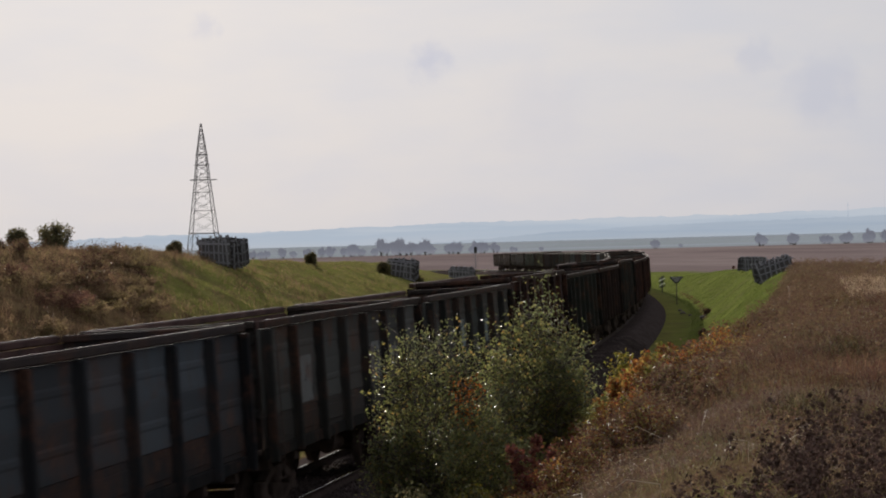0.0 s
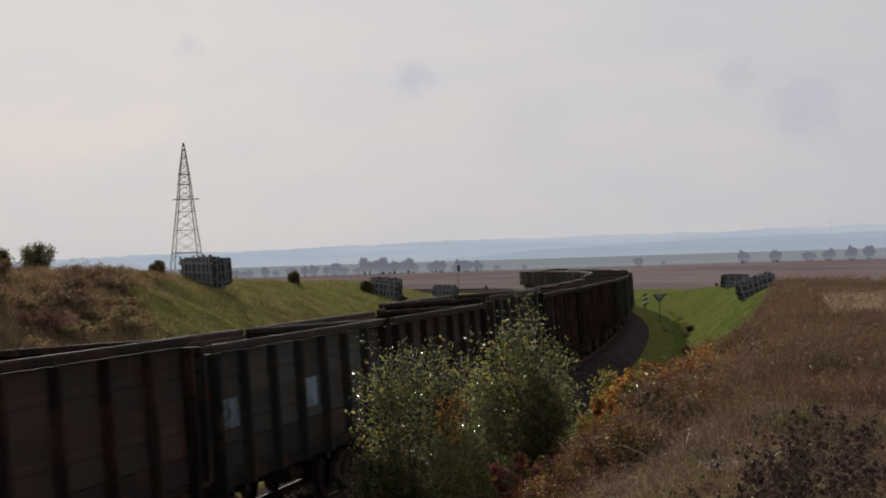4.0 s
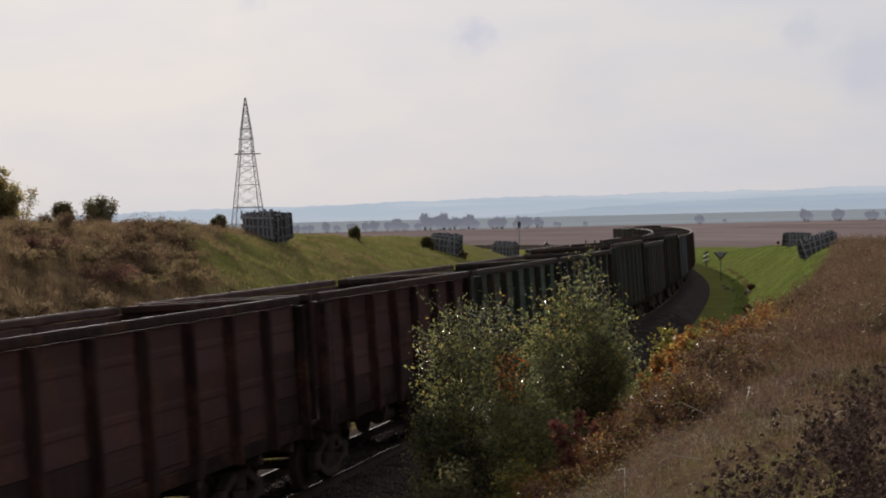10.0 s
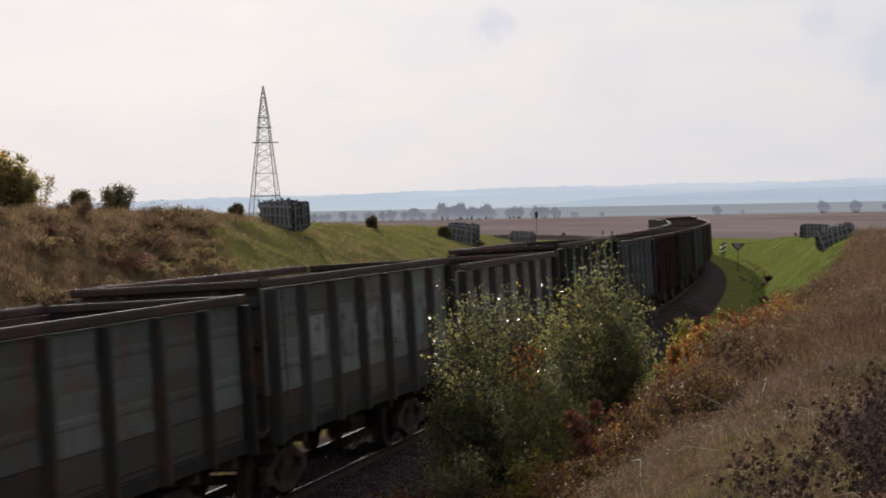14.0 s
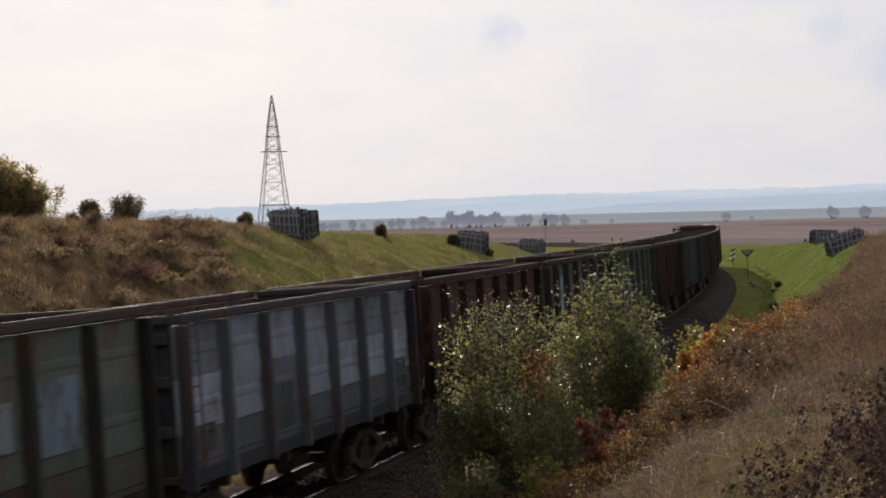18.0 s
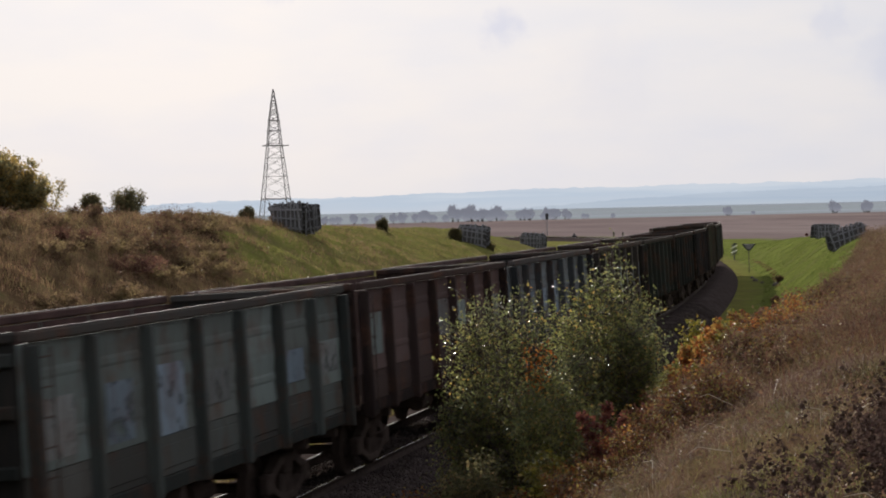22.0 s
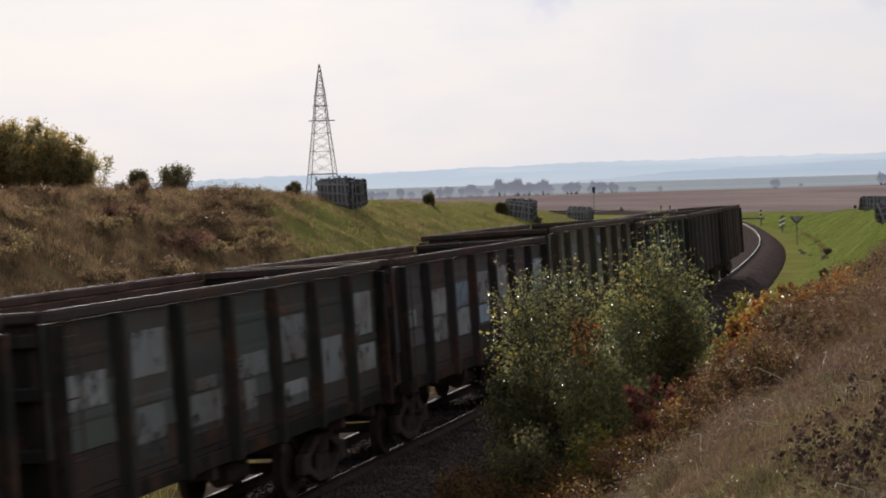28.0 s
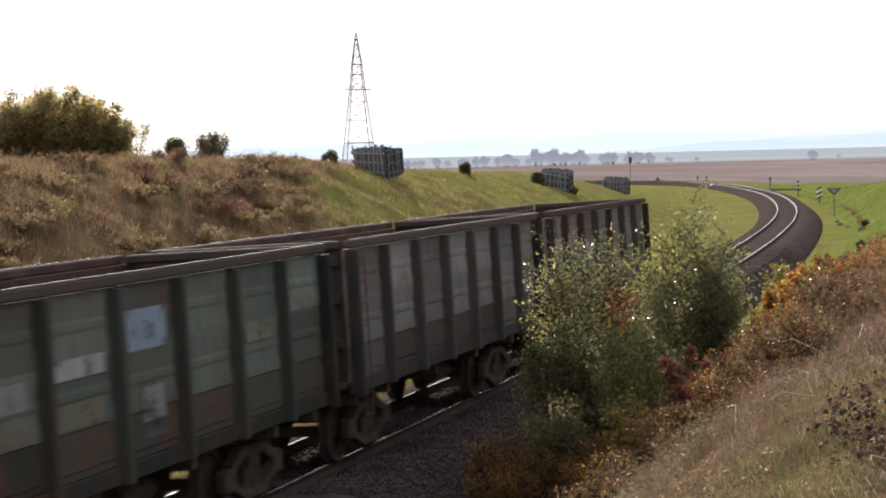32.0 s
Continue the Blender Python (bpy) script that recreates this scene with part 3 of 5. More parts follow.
# ======================= far distance =======================
def make_hills():
    def ridge(name, mat, dist, pts, seed, amp, label):
        xs = np.arange(-0.62, 0.66, 0.0015)
        top = np.interp(xs, [p[0] for p in pts], [p[1] for p in pts])
        top = top + amp * (0.6 * lattice_noise(xs * 60, xs * 0, seed) + 0.4 * lattice_noise(xs * 210, xs * 0, seed + 1) + 0.9 * np.maximum(0, lattice_noise(xs * 480, xs * 0, seed + 2)))
        x, y = xs * dist, dist * (1 - 0.25 * xs * xs)
        n = len(xs)
        rows = [(0, -30.0 + 0 * top), (0, -30 + (top + 30) * 0.55), (40, top), (400, top - 12), (430, -30 + 0 * top)]
        v = np.concatenate([np.stack([x, y + dy, z], 1) for dy, z in rows])
        i = np.arange(n - 1)
        f = np.concatenate([np.stack([i + k * n, i + 1 + k * n, i + 1 + (k + 1) * n, i + (k + 1) * n], 1) for k in range(4)])
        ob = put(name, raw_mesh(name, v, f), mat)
        tagged(ob, label, "hills", kind="structure")
    e = EYE_Z
    ridge("backdrop", "haze_glow_pale", 4300, [(-0.6, e + 8), (-0.21, e + 12), (-0.145, e + 20), (-0.1, e + 29), (-0.012, e + 36), (0.085, e + 43), (0.21, e + 46), (0.34, e + 55), (0.6, e + 60)], 3, 2.6, "pale blue wooded hills in the haze")
    ridge("backdrop", "haze_glow_blue", 3900, [(-0.6, e - 12), (0.02, e - 6), (0.1, e + 9), (0.125, e + 17), (0.16, e + 22), (0.21, e + 28), (0.3, e + 33), (0.6, e + 40)], 7, 1.8, "blue-grey wooded ridge in the haze")


make_hills()


# ======================= railway =======================
def sweep(name, ss, prof, material, parent=None, closed=True, label=""):
    """A profile of (right, up) points drawn along the line."""
    rows = [on_track(ss, o, z) for o, z in prof]
    k, n = len(prof), len(ss)
    v = np.stack(rows, 1).reshape(-1, 3)
    f = []
    i = np.arange(n - 1)
    for j in range(k if closed else k - 1):
        q = (j + 1) % k
        f.append(np.stack([i * k + j, i * k + q, (i + 1) * k + q, (i + 1) * k + j], 1))
    me = raw_mesh(name, v, np.concatenate(f))
    return put(name, me, material, parent, None, label)


def make_railway():
    ss = np.concatenate([np.arange(-120, 20, 4.0), np.arange(20, 300, 3.0), np.arange(300, 560, 1.5)])
    bed = sweep("track_bed", ss, [(-3.0, -1.2), (-2.55, -0.85), (-1.75, -0.19), (-1.3, -0.163), (1.3, -0.163), (1.75, -0.19), (2.5, -0.8), (2.95, -1.2)], "ballast")
    tagged(bed, "bed of dark crushed stone under the railway", "track bed", kind="structure")
    tr = thing("railway_track", None, "single curving railway line, worn bright steel rails", "railway track", kind="structure")
    for o in (-0.76, 0.76):
        web = [(o - 0.066, -0.165), (o + 0.066, -0.165), (o + 0.05, -0.14), (o + 0.012, -0.12), (o + 0.012, -0.045), (o + 0.034, -0.03), (o + 0.034, -0.009), (o + 0.026, -0.003), (o - 0.026, -0.003), (o - 0.034, -0.009), (o - 0.034, -0.03), (o - 0.012, -0.045), (o - 0.012, -0.12), (o - 0.05, -0.14)]
        rail = sweep("rail", ss, web, "rail_steel", tr)
        sweep("rail_head", ss, [(o - 0.018, -0.0115), (o + 0.018, -0.0115), (o + 0.018, -0.002), (o + 0.014, 0.0), (o - 0.014, 0.0), (o - 0.018, -0.002)], "rail_head", rail, True, "bright worn running surface")
    bm = bmesh.new()
    box(bm, -0.13, 0.13, -1.32, 1.32, -0.28, -0.172, 0.02)
    me = bm_mesh("sleeper", bm)
    me.materials.append(MATS["sleeper_concrete"])
    for i in range(300):
        s = -22 + i * 0.6
        p, q = on_track(s), on_track(s + 0.1)
        put("sleeper", me, None, tr, Matrix.Translation(p) @ Matrix.Rotation(math.atan2(q[1] - p[1], q[0] - p[0]), 4, 'Z') @ Matrix.Rotation(-CANT, 4, 'X') @ Matrix.Translation((0, 0, 0.013)))
    v0 = np.array([w.co[:] for w in me.vertices])
    f0 = [tuple(f.vertices) for f in me.polygons]
    tri = np.array([(f[0], f[a], f[a + 1]) for f in f0 for a in range(1, len(f) - 1)])
    vs, fs = [], []
    for i in range(440):
        s = -22 + 180 + i * 0.6
        th = float(np.interp(s, TS, TH))
        r = np.array((Matrix.Translation(on_track(s)) @ Matrix.Rotation(th, 4, 'Z') @ Matrix.Rotation(-CANT, 4, 'X') @ Matrix.Translation((0, 0, 0.013))))
        fs.append(tri + len(vs) * len(v0))
        vs.append(v0 @ r[:3, :3].T + r[:3, 3])
    ob = put("sleepers_far", raw_mesh("sleepers_far", np.concatenate(vs), np.concatenate(fs)), "sleeper_concrete", tr)
    ob["kind"] = "stuff"


make_railway()


def make_ballast():
    """Loose crushed stones over the bed where the line passes the eye."""
    rng = np.random.default_rng(3)
    n = 52000
    s, d = rng.uniform(-6, 70, n), rng.uniform(0.9, 2.8, n)
    d = np.where(rng.random(n) < 0.22, rng.uniform(-0.62, 0.62, n), d)
    up = np.interp(d, [-1.3, 1.3, 1.75, 2.5, 2.95], [-0.163, -0.163, -0.19, -0.8, -1.2])
    p = on_track(s, 0.0)
    th = np.interp(s, TS, TH)
    o, z = d * math.cos(CANT) - up * math.sin(CANT), d * math.sin(CANT) + up * math.cos(CANT)
    c = np.stack([p[:, 0] + o * np.sin(th), p[:, 1] - o * np.cos(th), np.interp(s, TS, TG) + z + 0.012], 1)
    ax = np.array([(1, 0, 0), (-1, 0, 0), (0, 1, 0), (0, -1, 0), (0, 0, 1), (0, 0, -1)], float)
    a = rng.uniform(0, 6.283, (n, 1))
    v = ax[None] * rng.uniform(0.55, 1.3, (n, 6, 1)) * rng.uniform(0.020, 0.038, (n, 1, 1)) + rng.normal(scale=0.006, size=(n, 6, 3))
    x, y = v[:, :, 0] * np.cos(a) - v[:, :, 1] * np.sin(a), v[:, :, 0] * np.sin(a) + v[:, :, 1] * np.cos(a)
    v = np.stack([x, y, v[:, :, 2]], 2) + c[:, None]
    f = np.array([(0, 2, 4), (2, 1, 4), (1, 3, 4), (3, 0, 4), (2, 0, 5), (1, 2, 5), (3, 1, 5), (0, 3, 5)])
    f = (f[None] + np.arange(n)[:, None, None] * 6).reshape(-1, 3)
    tagged(put("ballast_stones", raw_mesh("ballast_stones", v.reshape(-1, 3), f), "ballast_stones"), "dark crushed stones along the railway", "ballast", kind="stuff")


make_ballast()


# ======================= the goods train =======================
def tail(t):
    """Where the train's last end stands on the line, in metres, at t seconds."""
    u = (t - 16) / 16
    return 208.83003 + u * (-184.52784 + u * (-4.69096 + u * (1.68134 + u * 1.03842)))


HALF = 6.36          # half a body's length
BAYS = 7


def make_car(top):
    """An open four-axle freight car; x along it, y to its left, z up from the rails."""
    car = thing("gondola_car", None, "", "freight car", "cars of the goods train")
    z0, w = 1.24, 1.50
    bm = bmesh.new()
    box(bm, -HALF, HALF, -1.42, 1.42, z0 - 0.02, z0 + 0.06)
    for y in (-0.3, 0.3):
        box(bm, -6.1, 6.1, y - 0.06, y + 0.06, 0.86, z0 - 0.021)
    for x in (-6.0, -4.32, -1.4, 1.4, 4.32, 6.0):
        box(bm, x - 0.09, x + 0.09, -1.44, 1.44, 0.95, z0 - 0.025)
    part("underframe", bm, "iron_dark", car, "black steel underframe")
    bm = bmesh.new()
    rod(bm, (-1.0, 0.75, 0.78), (-0.2, 0.75, 0.78), 0.18, seg=12)
    part("air_tank", bm, "iron_dark", car)
    bm = bmesh.new()
    rod(bm, (0.5, -0.75, 0.74), (1.4, -0.75, 0.74), 0.16, seg=12)
    part("brake_cylinder", bm, "iron_dark", car)
    bay = 2 * HALF / BAYS
    # lower plate of a bay, flat with a rolled rim, added for dirt and shade
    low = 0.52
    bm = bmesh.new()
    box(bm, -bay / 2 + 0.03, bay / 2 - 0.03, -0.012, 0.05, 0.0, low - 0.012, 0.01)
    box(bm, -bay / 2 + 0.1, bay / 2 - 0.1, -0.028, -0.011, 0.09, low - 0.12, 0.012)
    low_plate = bm_mesh("lower_plate", bm)
    low_plate.materials.append(MATS["freight_paint"])
    # one pressed panel: troughs along it, flanged to the posts
    bm = bmesh.new()
    prof = [(0.0, 0.02), (0.06, 0.02)]
    zz = (top - 0.14 - (z0 + 0.1) - low) / 2
    for a in (0.5,):
        prof += [(a * zz - 0.07, 0.0), (a * zz - 0.03, 0.012), (a * zz + 0.03, 0.012), (a * zz + 0.07, 0.0)]
    prof += [(zz - 0.05, 0.02), (zz, 0.02)]
    xs = (-bay / 2 + 0.03, bay / 2 - 0.03)
    front = [[bm.verts.new((x, -o, z)) for z, o in prof] for x in xs]
    back = [[bm.verts.new((x, 0.05, z)) for z, o in (prof[0], prof[-1])] for x in xs]
    for j in range(len(prof) - 1):
        bm.faces.new((front[0][j], front[1][j], front[1][j + 1], front[0][j + 1]))
    bm.faces.new((back[1][0], back[0][0], back[0][1], back[1][1]))
    bm.faces.new((front[0][-1], front[1][-1], back[1][1], back[0][1]))
    bm.faces.new((front[1][0], front[0][0], back[0][0], back[1][0]))
    bm.faces.new([front[0][0]] + front[0][1:] + [back[0][1], back[0][0]])
    bm.faces.new([*reversed(front[1])] + [back[1][0], back[1][1]])
    bm.faces.ensure_lookup_table()
    bm.faces[len(prof) - 1].material_index = 1
    panel = bm_mesh("panel", bm)
    panel.materials.append(MATS["freight_paint"])
    panel.materials.append(MATS["rusty_inside"])
    bm = bmesh.new()
    for a, b, d in ((-0.085, -0.045, 0.0), (0.045, 0.085, 0.0)):
        box(bm, a, b, -0.02, 0.02, z0 - 0.12, top - 0.15)
    box(bm, -0.05, 0.05, -0.15, 0.02, z0 - 0.12, top - 0.15, 0.018)
    post = bm_mesh("side_post", bm)
    post.materials.append(MATS["freight_paint"])
    for sg, rz in ((1, 180), (-1, 0)):
        for i in range(BAYS):
            x = -HALF + bay * (i + 0.5)
            put("panel", panel, None, car, pose(x, sg * w, z0 + 0.1 + low, 0, 0, rz))
            put("panel", panel, None, car, pose(x, sg * w, z0 + 0.1 + low + zz, 0, 0, rz))
            put("lower_plate", low_plate, None, car, pose(x, sg * w, z0 + 0.1, 0, 0, rz))
        for i in range(1, BAYS):
            put("side_post", post, None, car, pose(-HALF + bay * i, sg * (w + 0.022), 0, 0, 0, rz))
        bm = bmesh.new()
        y0, y1 = sorted((sg * (w - 0.02), sg * (w + 0.13)))
        box(bm, -HALF, HALF, y0, y1, top - 0.13, top, 0.025)
        bm.normal_update()
        for f in bm.faces:
            f.material_index = int(f.normal.y * sg < -0.5)
        rail = part("top_rail", bm, "freight_rim", car)
        rail.data.materials.append(MATS["rusty_inside"])
        # thin pale strip added on the outer edge for the rail's glint
        bm = bmesh.new()
        y0, y1 = sorted((sg * (w + 0.085), sg * (w + 0.115)))
        box(bm, -HALF, HALF, y0, y1, top + 0.0005, top + 0.012, 0.004)
        part("worn_edge", bm, "glint_pale", rail, "thin pale strip standing in for the rail's glint")
        bm = bmesh.new()
        y0, y1 = sorted((sg * (w - 0.05), sg * (w + 0.06)))
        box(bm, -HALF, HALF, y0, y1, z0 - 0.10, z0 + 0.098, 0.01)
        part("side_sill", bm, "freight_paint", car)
    bm = bmesh.new()
    y = w - 0.08
    box(bm, -0.04, 0.04, -y, y, z0 + 0.07, top - 0.13)
    endw = bm_mesh("end_wall", bm)
    bm = bmesh.new()
    box(bm, 0.0415, 0.115, -y, y, -0.08, 0.08, 0.02)
    endb = bm_mesh("end_beam", bm)
    bm = bmesh.new()
    box(bm, 0.0415, 0.15, -0.07, 0.07, z0 + 0.07, top - 0.14)
    endp = bm_mesh("end_post", bm)
    bm = bmesh.new()
    box(bm, -0.08, 0.12, -y, y, top - 0.129, top - 0.003, 0.025)
    endr = bm_mesh("end_rail", bm)
    for me in (endw, endb, endp, endr):
        me.materials.append(MATS["freight_paint"])
    bm = bmesh.new()
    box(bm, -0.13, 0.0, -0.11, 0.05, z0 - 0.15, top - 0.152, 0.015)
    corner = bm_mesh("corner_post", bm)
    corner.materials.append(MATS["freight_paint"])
    # ladder at one corner of each end
    bm = bmesh.new()
    for x in (0.0, 0.34):
        rod(bm, (x, 0, 0.75), (x, 0, top - 0.2), 0.014, seg=5)
    for i in range(8):
        z = 0.8 + i * (top - 1.1) / 7
        rod(bm, (0, 0, z), (0.34, 0, z), 0.011, seg=5)
    ladder = bm_mesh("ladder", bm)
    ladder.materials.append(MATS["iron_dark"])
    for sg, rz in ((1, 0), (-1, 180)):
        at_end = pose(sg * (HALF - 0.07), 0, 0, 0, 0, rz)
        put("end_wall", endw, None, car, at_end)
        put("end_rail", endr, None, car, at_end)
        for a in (0.3, 0.6, 0.86):
            put("end_beam", endb, None, car, at_end @ pose(0, 0, z0 + (top - z0) * a))
        for b in (-0.75, 0.75):
            put("end_post", endp, None, car, at_end @ pose(0, b, 0))
        for b in (-1, 1):
            ob = put("corner_post", corner, None, car, pose(sg * (HALF + 0.003), b * (w + 0.085), 0, 0, 0, 0))
            ob.scale = (sg, -b, 1)
        put("ladder", ladder, None, car, pose(sg * (HALF - 0.3), sg * (w + 0.14), 0, 0, 0, 0 if sg < 0 else 180) @ pose(-0.1, 0, 0))
        bm = bmesh.new()
        box(bm, sg * 6.0 - 0.3, sg * 6.0 + 0.3, -0.17, 0.17, 0.9, 1.2, 0.03)
        box(bm, min(sg * 6.2, sg * 6.62), max(sg * 6.2, sg * 6.62), -0.09, 0.09, 0.97, 1.15, 0.02)
        box(bm, min(sg * 6.6, sg * 6.97), max(sg * 6.6, sg * 6.97), -0.2, 0.16, 0.92, 1.2, 0.05)
        part("coupler", bm, "iron_dark", car)
    # wheelsets: an axle with its boxes' journals, and two dished wheels with flanges
    bm = bmesh.new()
    rod(bm, (0, -1.05, 0), (0, 1.05, 0), 0.085, seg=10)
    axle = bm_mesh("wheelset", bm)
    axle.materials.append(MATS["wheel_steel"])
    prof = [(0.09, -0.09), (0.15, -0.09), (0.17, -0.03), (0.38, 0.0), (0.40, -0.065), (0.475, -0.065), (0.472, 0.055), (0.505, 0.06), (0.495, 0.085), (0.40, 0.085), (0.38, 0.035), (0.17, 0.02), (0.15, 0.09), (0.09, 0.09)]
    bm = bmesh.new()
    rings = [[bm.verts.new((r * math.cos(i * math.tau / 20), y, r * math.sin(i * math.tau / 20))) for r, y in prof] for i in range(20)]
    for i in range(20):
        for q in range(len(prof)):
            bm.faces.new((rings[i][q], rings[(i + 1) % 20][q], rings[(i + 1) % 20][(q + 1) % len(prof)], rings[i][(q + 1) % len(prof)]))
    bmesh.ops.recalc_face_normals(bm, faces=bm.faces)
    wheel = bm_mesh("wheel", bm)
    wheel.materials.append(MATS["wheel_steel"])
    bm = bmesh.new()
    for sg in (-1, 1):
        box(bm, sg * 0.925 - 0.17, sg * 0.925 + 0.17, -0.1, 0.1, 0.33, 0.66, 0.04)
        beam(bm, (sg * 0.8, 0, 0.62), (sg * 0.32, 0, 0.82), 0.16, 0.14)
        beam(bm, (sg * 0.8, 0, 0.42), (sg * 0.3, 0, 0.22), 0.14, 0.12)
    box(bm, -0.36, 0.36, -0.08, 0.08, 0.72, 0.86, 0.03)
    box(bm, -0.34, 0.34, -0.08, 0.08, 0.14, 0.28, 0.03)
    for x in (-0.2, 0.0, 0.2):
        rod(bm, (x, 0, 0.28), (x, 0, 0.58), 0.075, seg=8)
    sidef = bm_mesh("side_frame", bm)
    sidef.materials.append(MATS["iron_dark"])
    bm = bmesh.new()
    box(bm, -0.2, 0.2, -1.12, 1.12, 0.56, 0.84, 0.04)
    rod(bm, (0, 0, 0.8), (0, 0, 0.98), 0.2, seg=12)
    bolster = bm_mesh("bolster", bm)
    bolster.materials.append(MATS["iron_dark"])
    for sg in (-1, 1):
        bog = put("bogie", bolster, None, car, pose(sg * 4.325, 0, 0))
        for y in (-1.02, 1.02):
            put("side_frame", sidef, None, bog, pose(0, y, 0))
        for x in (-0.925, 0.925):
            ws = put("wheelset", axle, None, car, pose(sg * 4.325 + x, 0, 0.475))
            put("wheel", wheel, None, ws, pose(0, -0.78, 0))
            put("wheel", wheel, None, ws, pose(0, 0.78, 0, 0, 0, 180))
    return car


# body colour, label and height of each car, from the last one forward
PALE, MINT, BLUE = (0.30, 0.31, 0.295), (0.33, 0.40, 0.37), (0.32, 0.40, 0.47)
GREEN, OLIVE, DARK = (0.13, 0.18, 0.13), (0.22, 0.215, 0.15), (0.10, 0.115, 0.10)
RUST, MAROON, BROWN = (0.122, 0.066, 0.058), (0.13, 0.055, 0.05), (0.11, 0.075, 0.065)
TALL, LOW = 3.62, 3.44
CARS = [
    ((0.32, 0.28, 0.25), "faded grey-brown", LOW), ((0.27, 0.26, 0.235), "faded grey-green and brown", LOW), ((0.165, 0.195, 0.16), "green with a blue patch", LOW),
    (OLIVE, "olive green with blue patches", TALL), ((0.13, 0.125, 0.12), "dark brown with white painted patches", LOW), (DARK, "dark green with white painted patches", LOW),
    ((0.14, 0.17, 0.14), "dark grey-green", LOW), ((0.19, 0.175, 0.15), "grey and brown, patched", LOW), ((0.215, 0.25, 0.255), "pale grey-green and blue-grey", LOW),
    ((0.16, 0.11, 0.10), "dark red-brown, patched with green", LOW), ((0.25, 0.30, 0.275), "pale mint and light blue", LOW), ((0.17, 0.16, 0.14), "dark grey-brown with bluish patches", LOW),
    (RUST, "red-brown", LOW), ((0.33, 0.375, 0.415), "pale blue-grey", LOW), ((0.135, 0.16, 0.135), "dark green with pale blue patches", TALL),
    ((0.26, 0.25, 0.22), "beige-grey", LOW), ((0.20, 0.22, 0.19), "grey-green with white patches", TALL), ((0.145, 0.165, 0.145), "dark grey-green", LOW),
    (GREEN, "green", LOW), ((0.13, 0.062, 0.057), "dark red-brown", LOW), ((0.135, 0.066, 0.059), "dark maroon", LOW),
    ((0.15, 0.08, 0.069), "red-brown", LOW), ((0.14, 0.15, 0.13), "dark green with grey patches", TALL), (BROWN, "dark brown", LOW),
    ((0.105, 0.125, 0.105), "dark green-grey", LOW), ((0.095, 0.058, 0.052), "dark brown", TALL), ((0.12, 0.135, 0.12), "dark grey-green", LOW),
    ((0.15, 0.16, 0.145), "grey-green", LOW), ((0.105, 0.125, 0.14), "dark blue-grey", LOW), ((0.10, 0.11, 0.10), "dark grey", LOW), (DARK, "dark green", LOW),
]


def car_pose(s):
    a, b = on_track(s - 4.325), on_track(s + 4.325)
    a, b = Vector(a), Vector(b)
    f = (b - a).normalized()
    left = Vector((0, 0, 1)).cross(f).normalized()
    up = f.cross(left)
    r = Matrix((f, left, up)).transposed().to_4x4()
    return Matrix.Translation((a + b) / 2) @ r @ Matrix.Rotation(-CANT, 4, 'X')


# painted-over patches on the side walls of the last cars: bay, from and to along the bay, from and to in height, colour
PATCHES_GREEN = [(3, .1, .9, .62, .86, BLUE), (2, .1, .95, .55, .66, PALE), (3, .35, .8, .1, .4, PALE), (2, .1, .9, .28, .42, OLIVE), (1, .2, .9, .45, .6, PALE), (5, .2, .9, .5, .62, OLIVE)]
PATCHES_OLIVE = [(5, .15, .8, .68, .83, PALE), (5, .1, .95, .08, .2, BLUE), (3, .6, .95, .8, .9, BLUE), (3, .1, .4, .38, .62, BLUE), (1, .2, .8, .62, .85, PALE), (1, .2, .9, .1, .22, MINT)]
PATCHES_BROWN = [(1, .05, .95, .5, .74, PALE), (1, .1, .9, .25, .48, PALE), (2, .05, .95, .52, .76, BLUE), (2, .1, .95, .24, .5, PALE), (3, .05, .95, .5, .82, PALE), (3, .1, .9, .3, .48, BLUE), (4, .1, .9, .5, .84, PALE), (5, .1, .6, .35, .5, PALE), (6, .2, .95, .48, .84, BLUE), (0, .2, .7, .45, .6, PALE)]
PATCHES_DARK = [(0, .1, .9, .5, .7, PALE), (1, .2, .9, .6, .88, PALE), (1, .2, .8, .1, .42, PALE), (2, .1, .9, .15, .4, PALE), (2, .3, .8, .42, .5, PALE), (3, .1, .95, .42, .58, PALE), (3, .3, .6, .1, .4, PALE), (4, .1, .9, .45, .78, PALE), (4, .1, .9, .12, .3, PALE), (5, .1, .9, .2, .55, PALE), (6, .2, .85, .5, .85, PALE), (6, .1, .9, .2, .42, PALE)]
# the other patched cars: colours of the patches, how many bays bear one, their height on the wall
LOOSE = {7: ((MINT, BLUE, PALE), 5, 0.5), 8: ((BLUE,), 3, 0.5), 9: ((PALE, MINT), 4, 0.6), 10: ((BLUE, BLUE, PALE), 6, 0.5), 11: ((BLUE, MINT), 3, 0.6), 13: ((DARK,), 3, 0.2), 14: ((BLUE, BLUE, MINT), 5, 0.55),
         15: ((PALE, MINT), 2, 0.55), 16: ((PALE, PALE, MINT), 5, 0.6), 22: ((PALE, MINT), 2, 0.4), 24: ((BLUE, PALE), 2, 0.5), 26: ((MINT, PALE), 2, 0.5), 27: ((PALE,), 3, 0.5)}


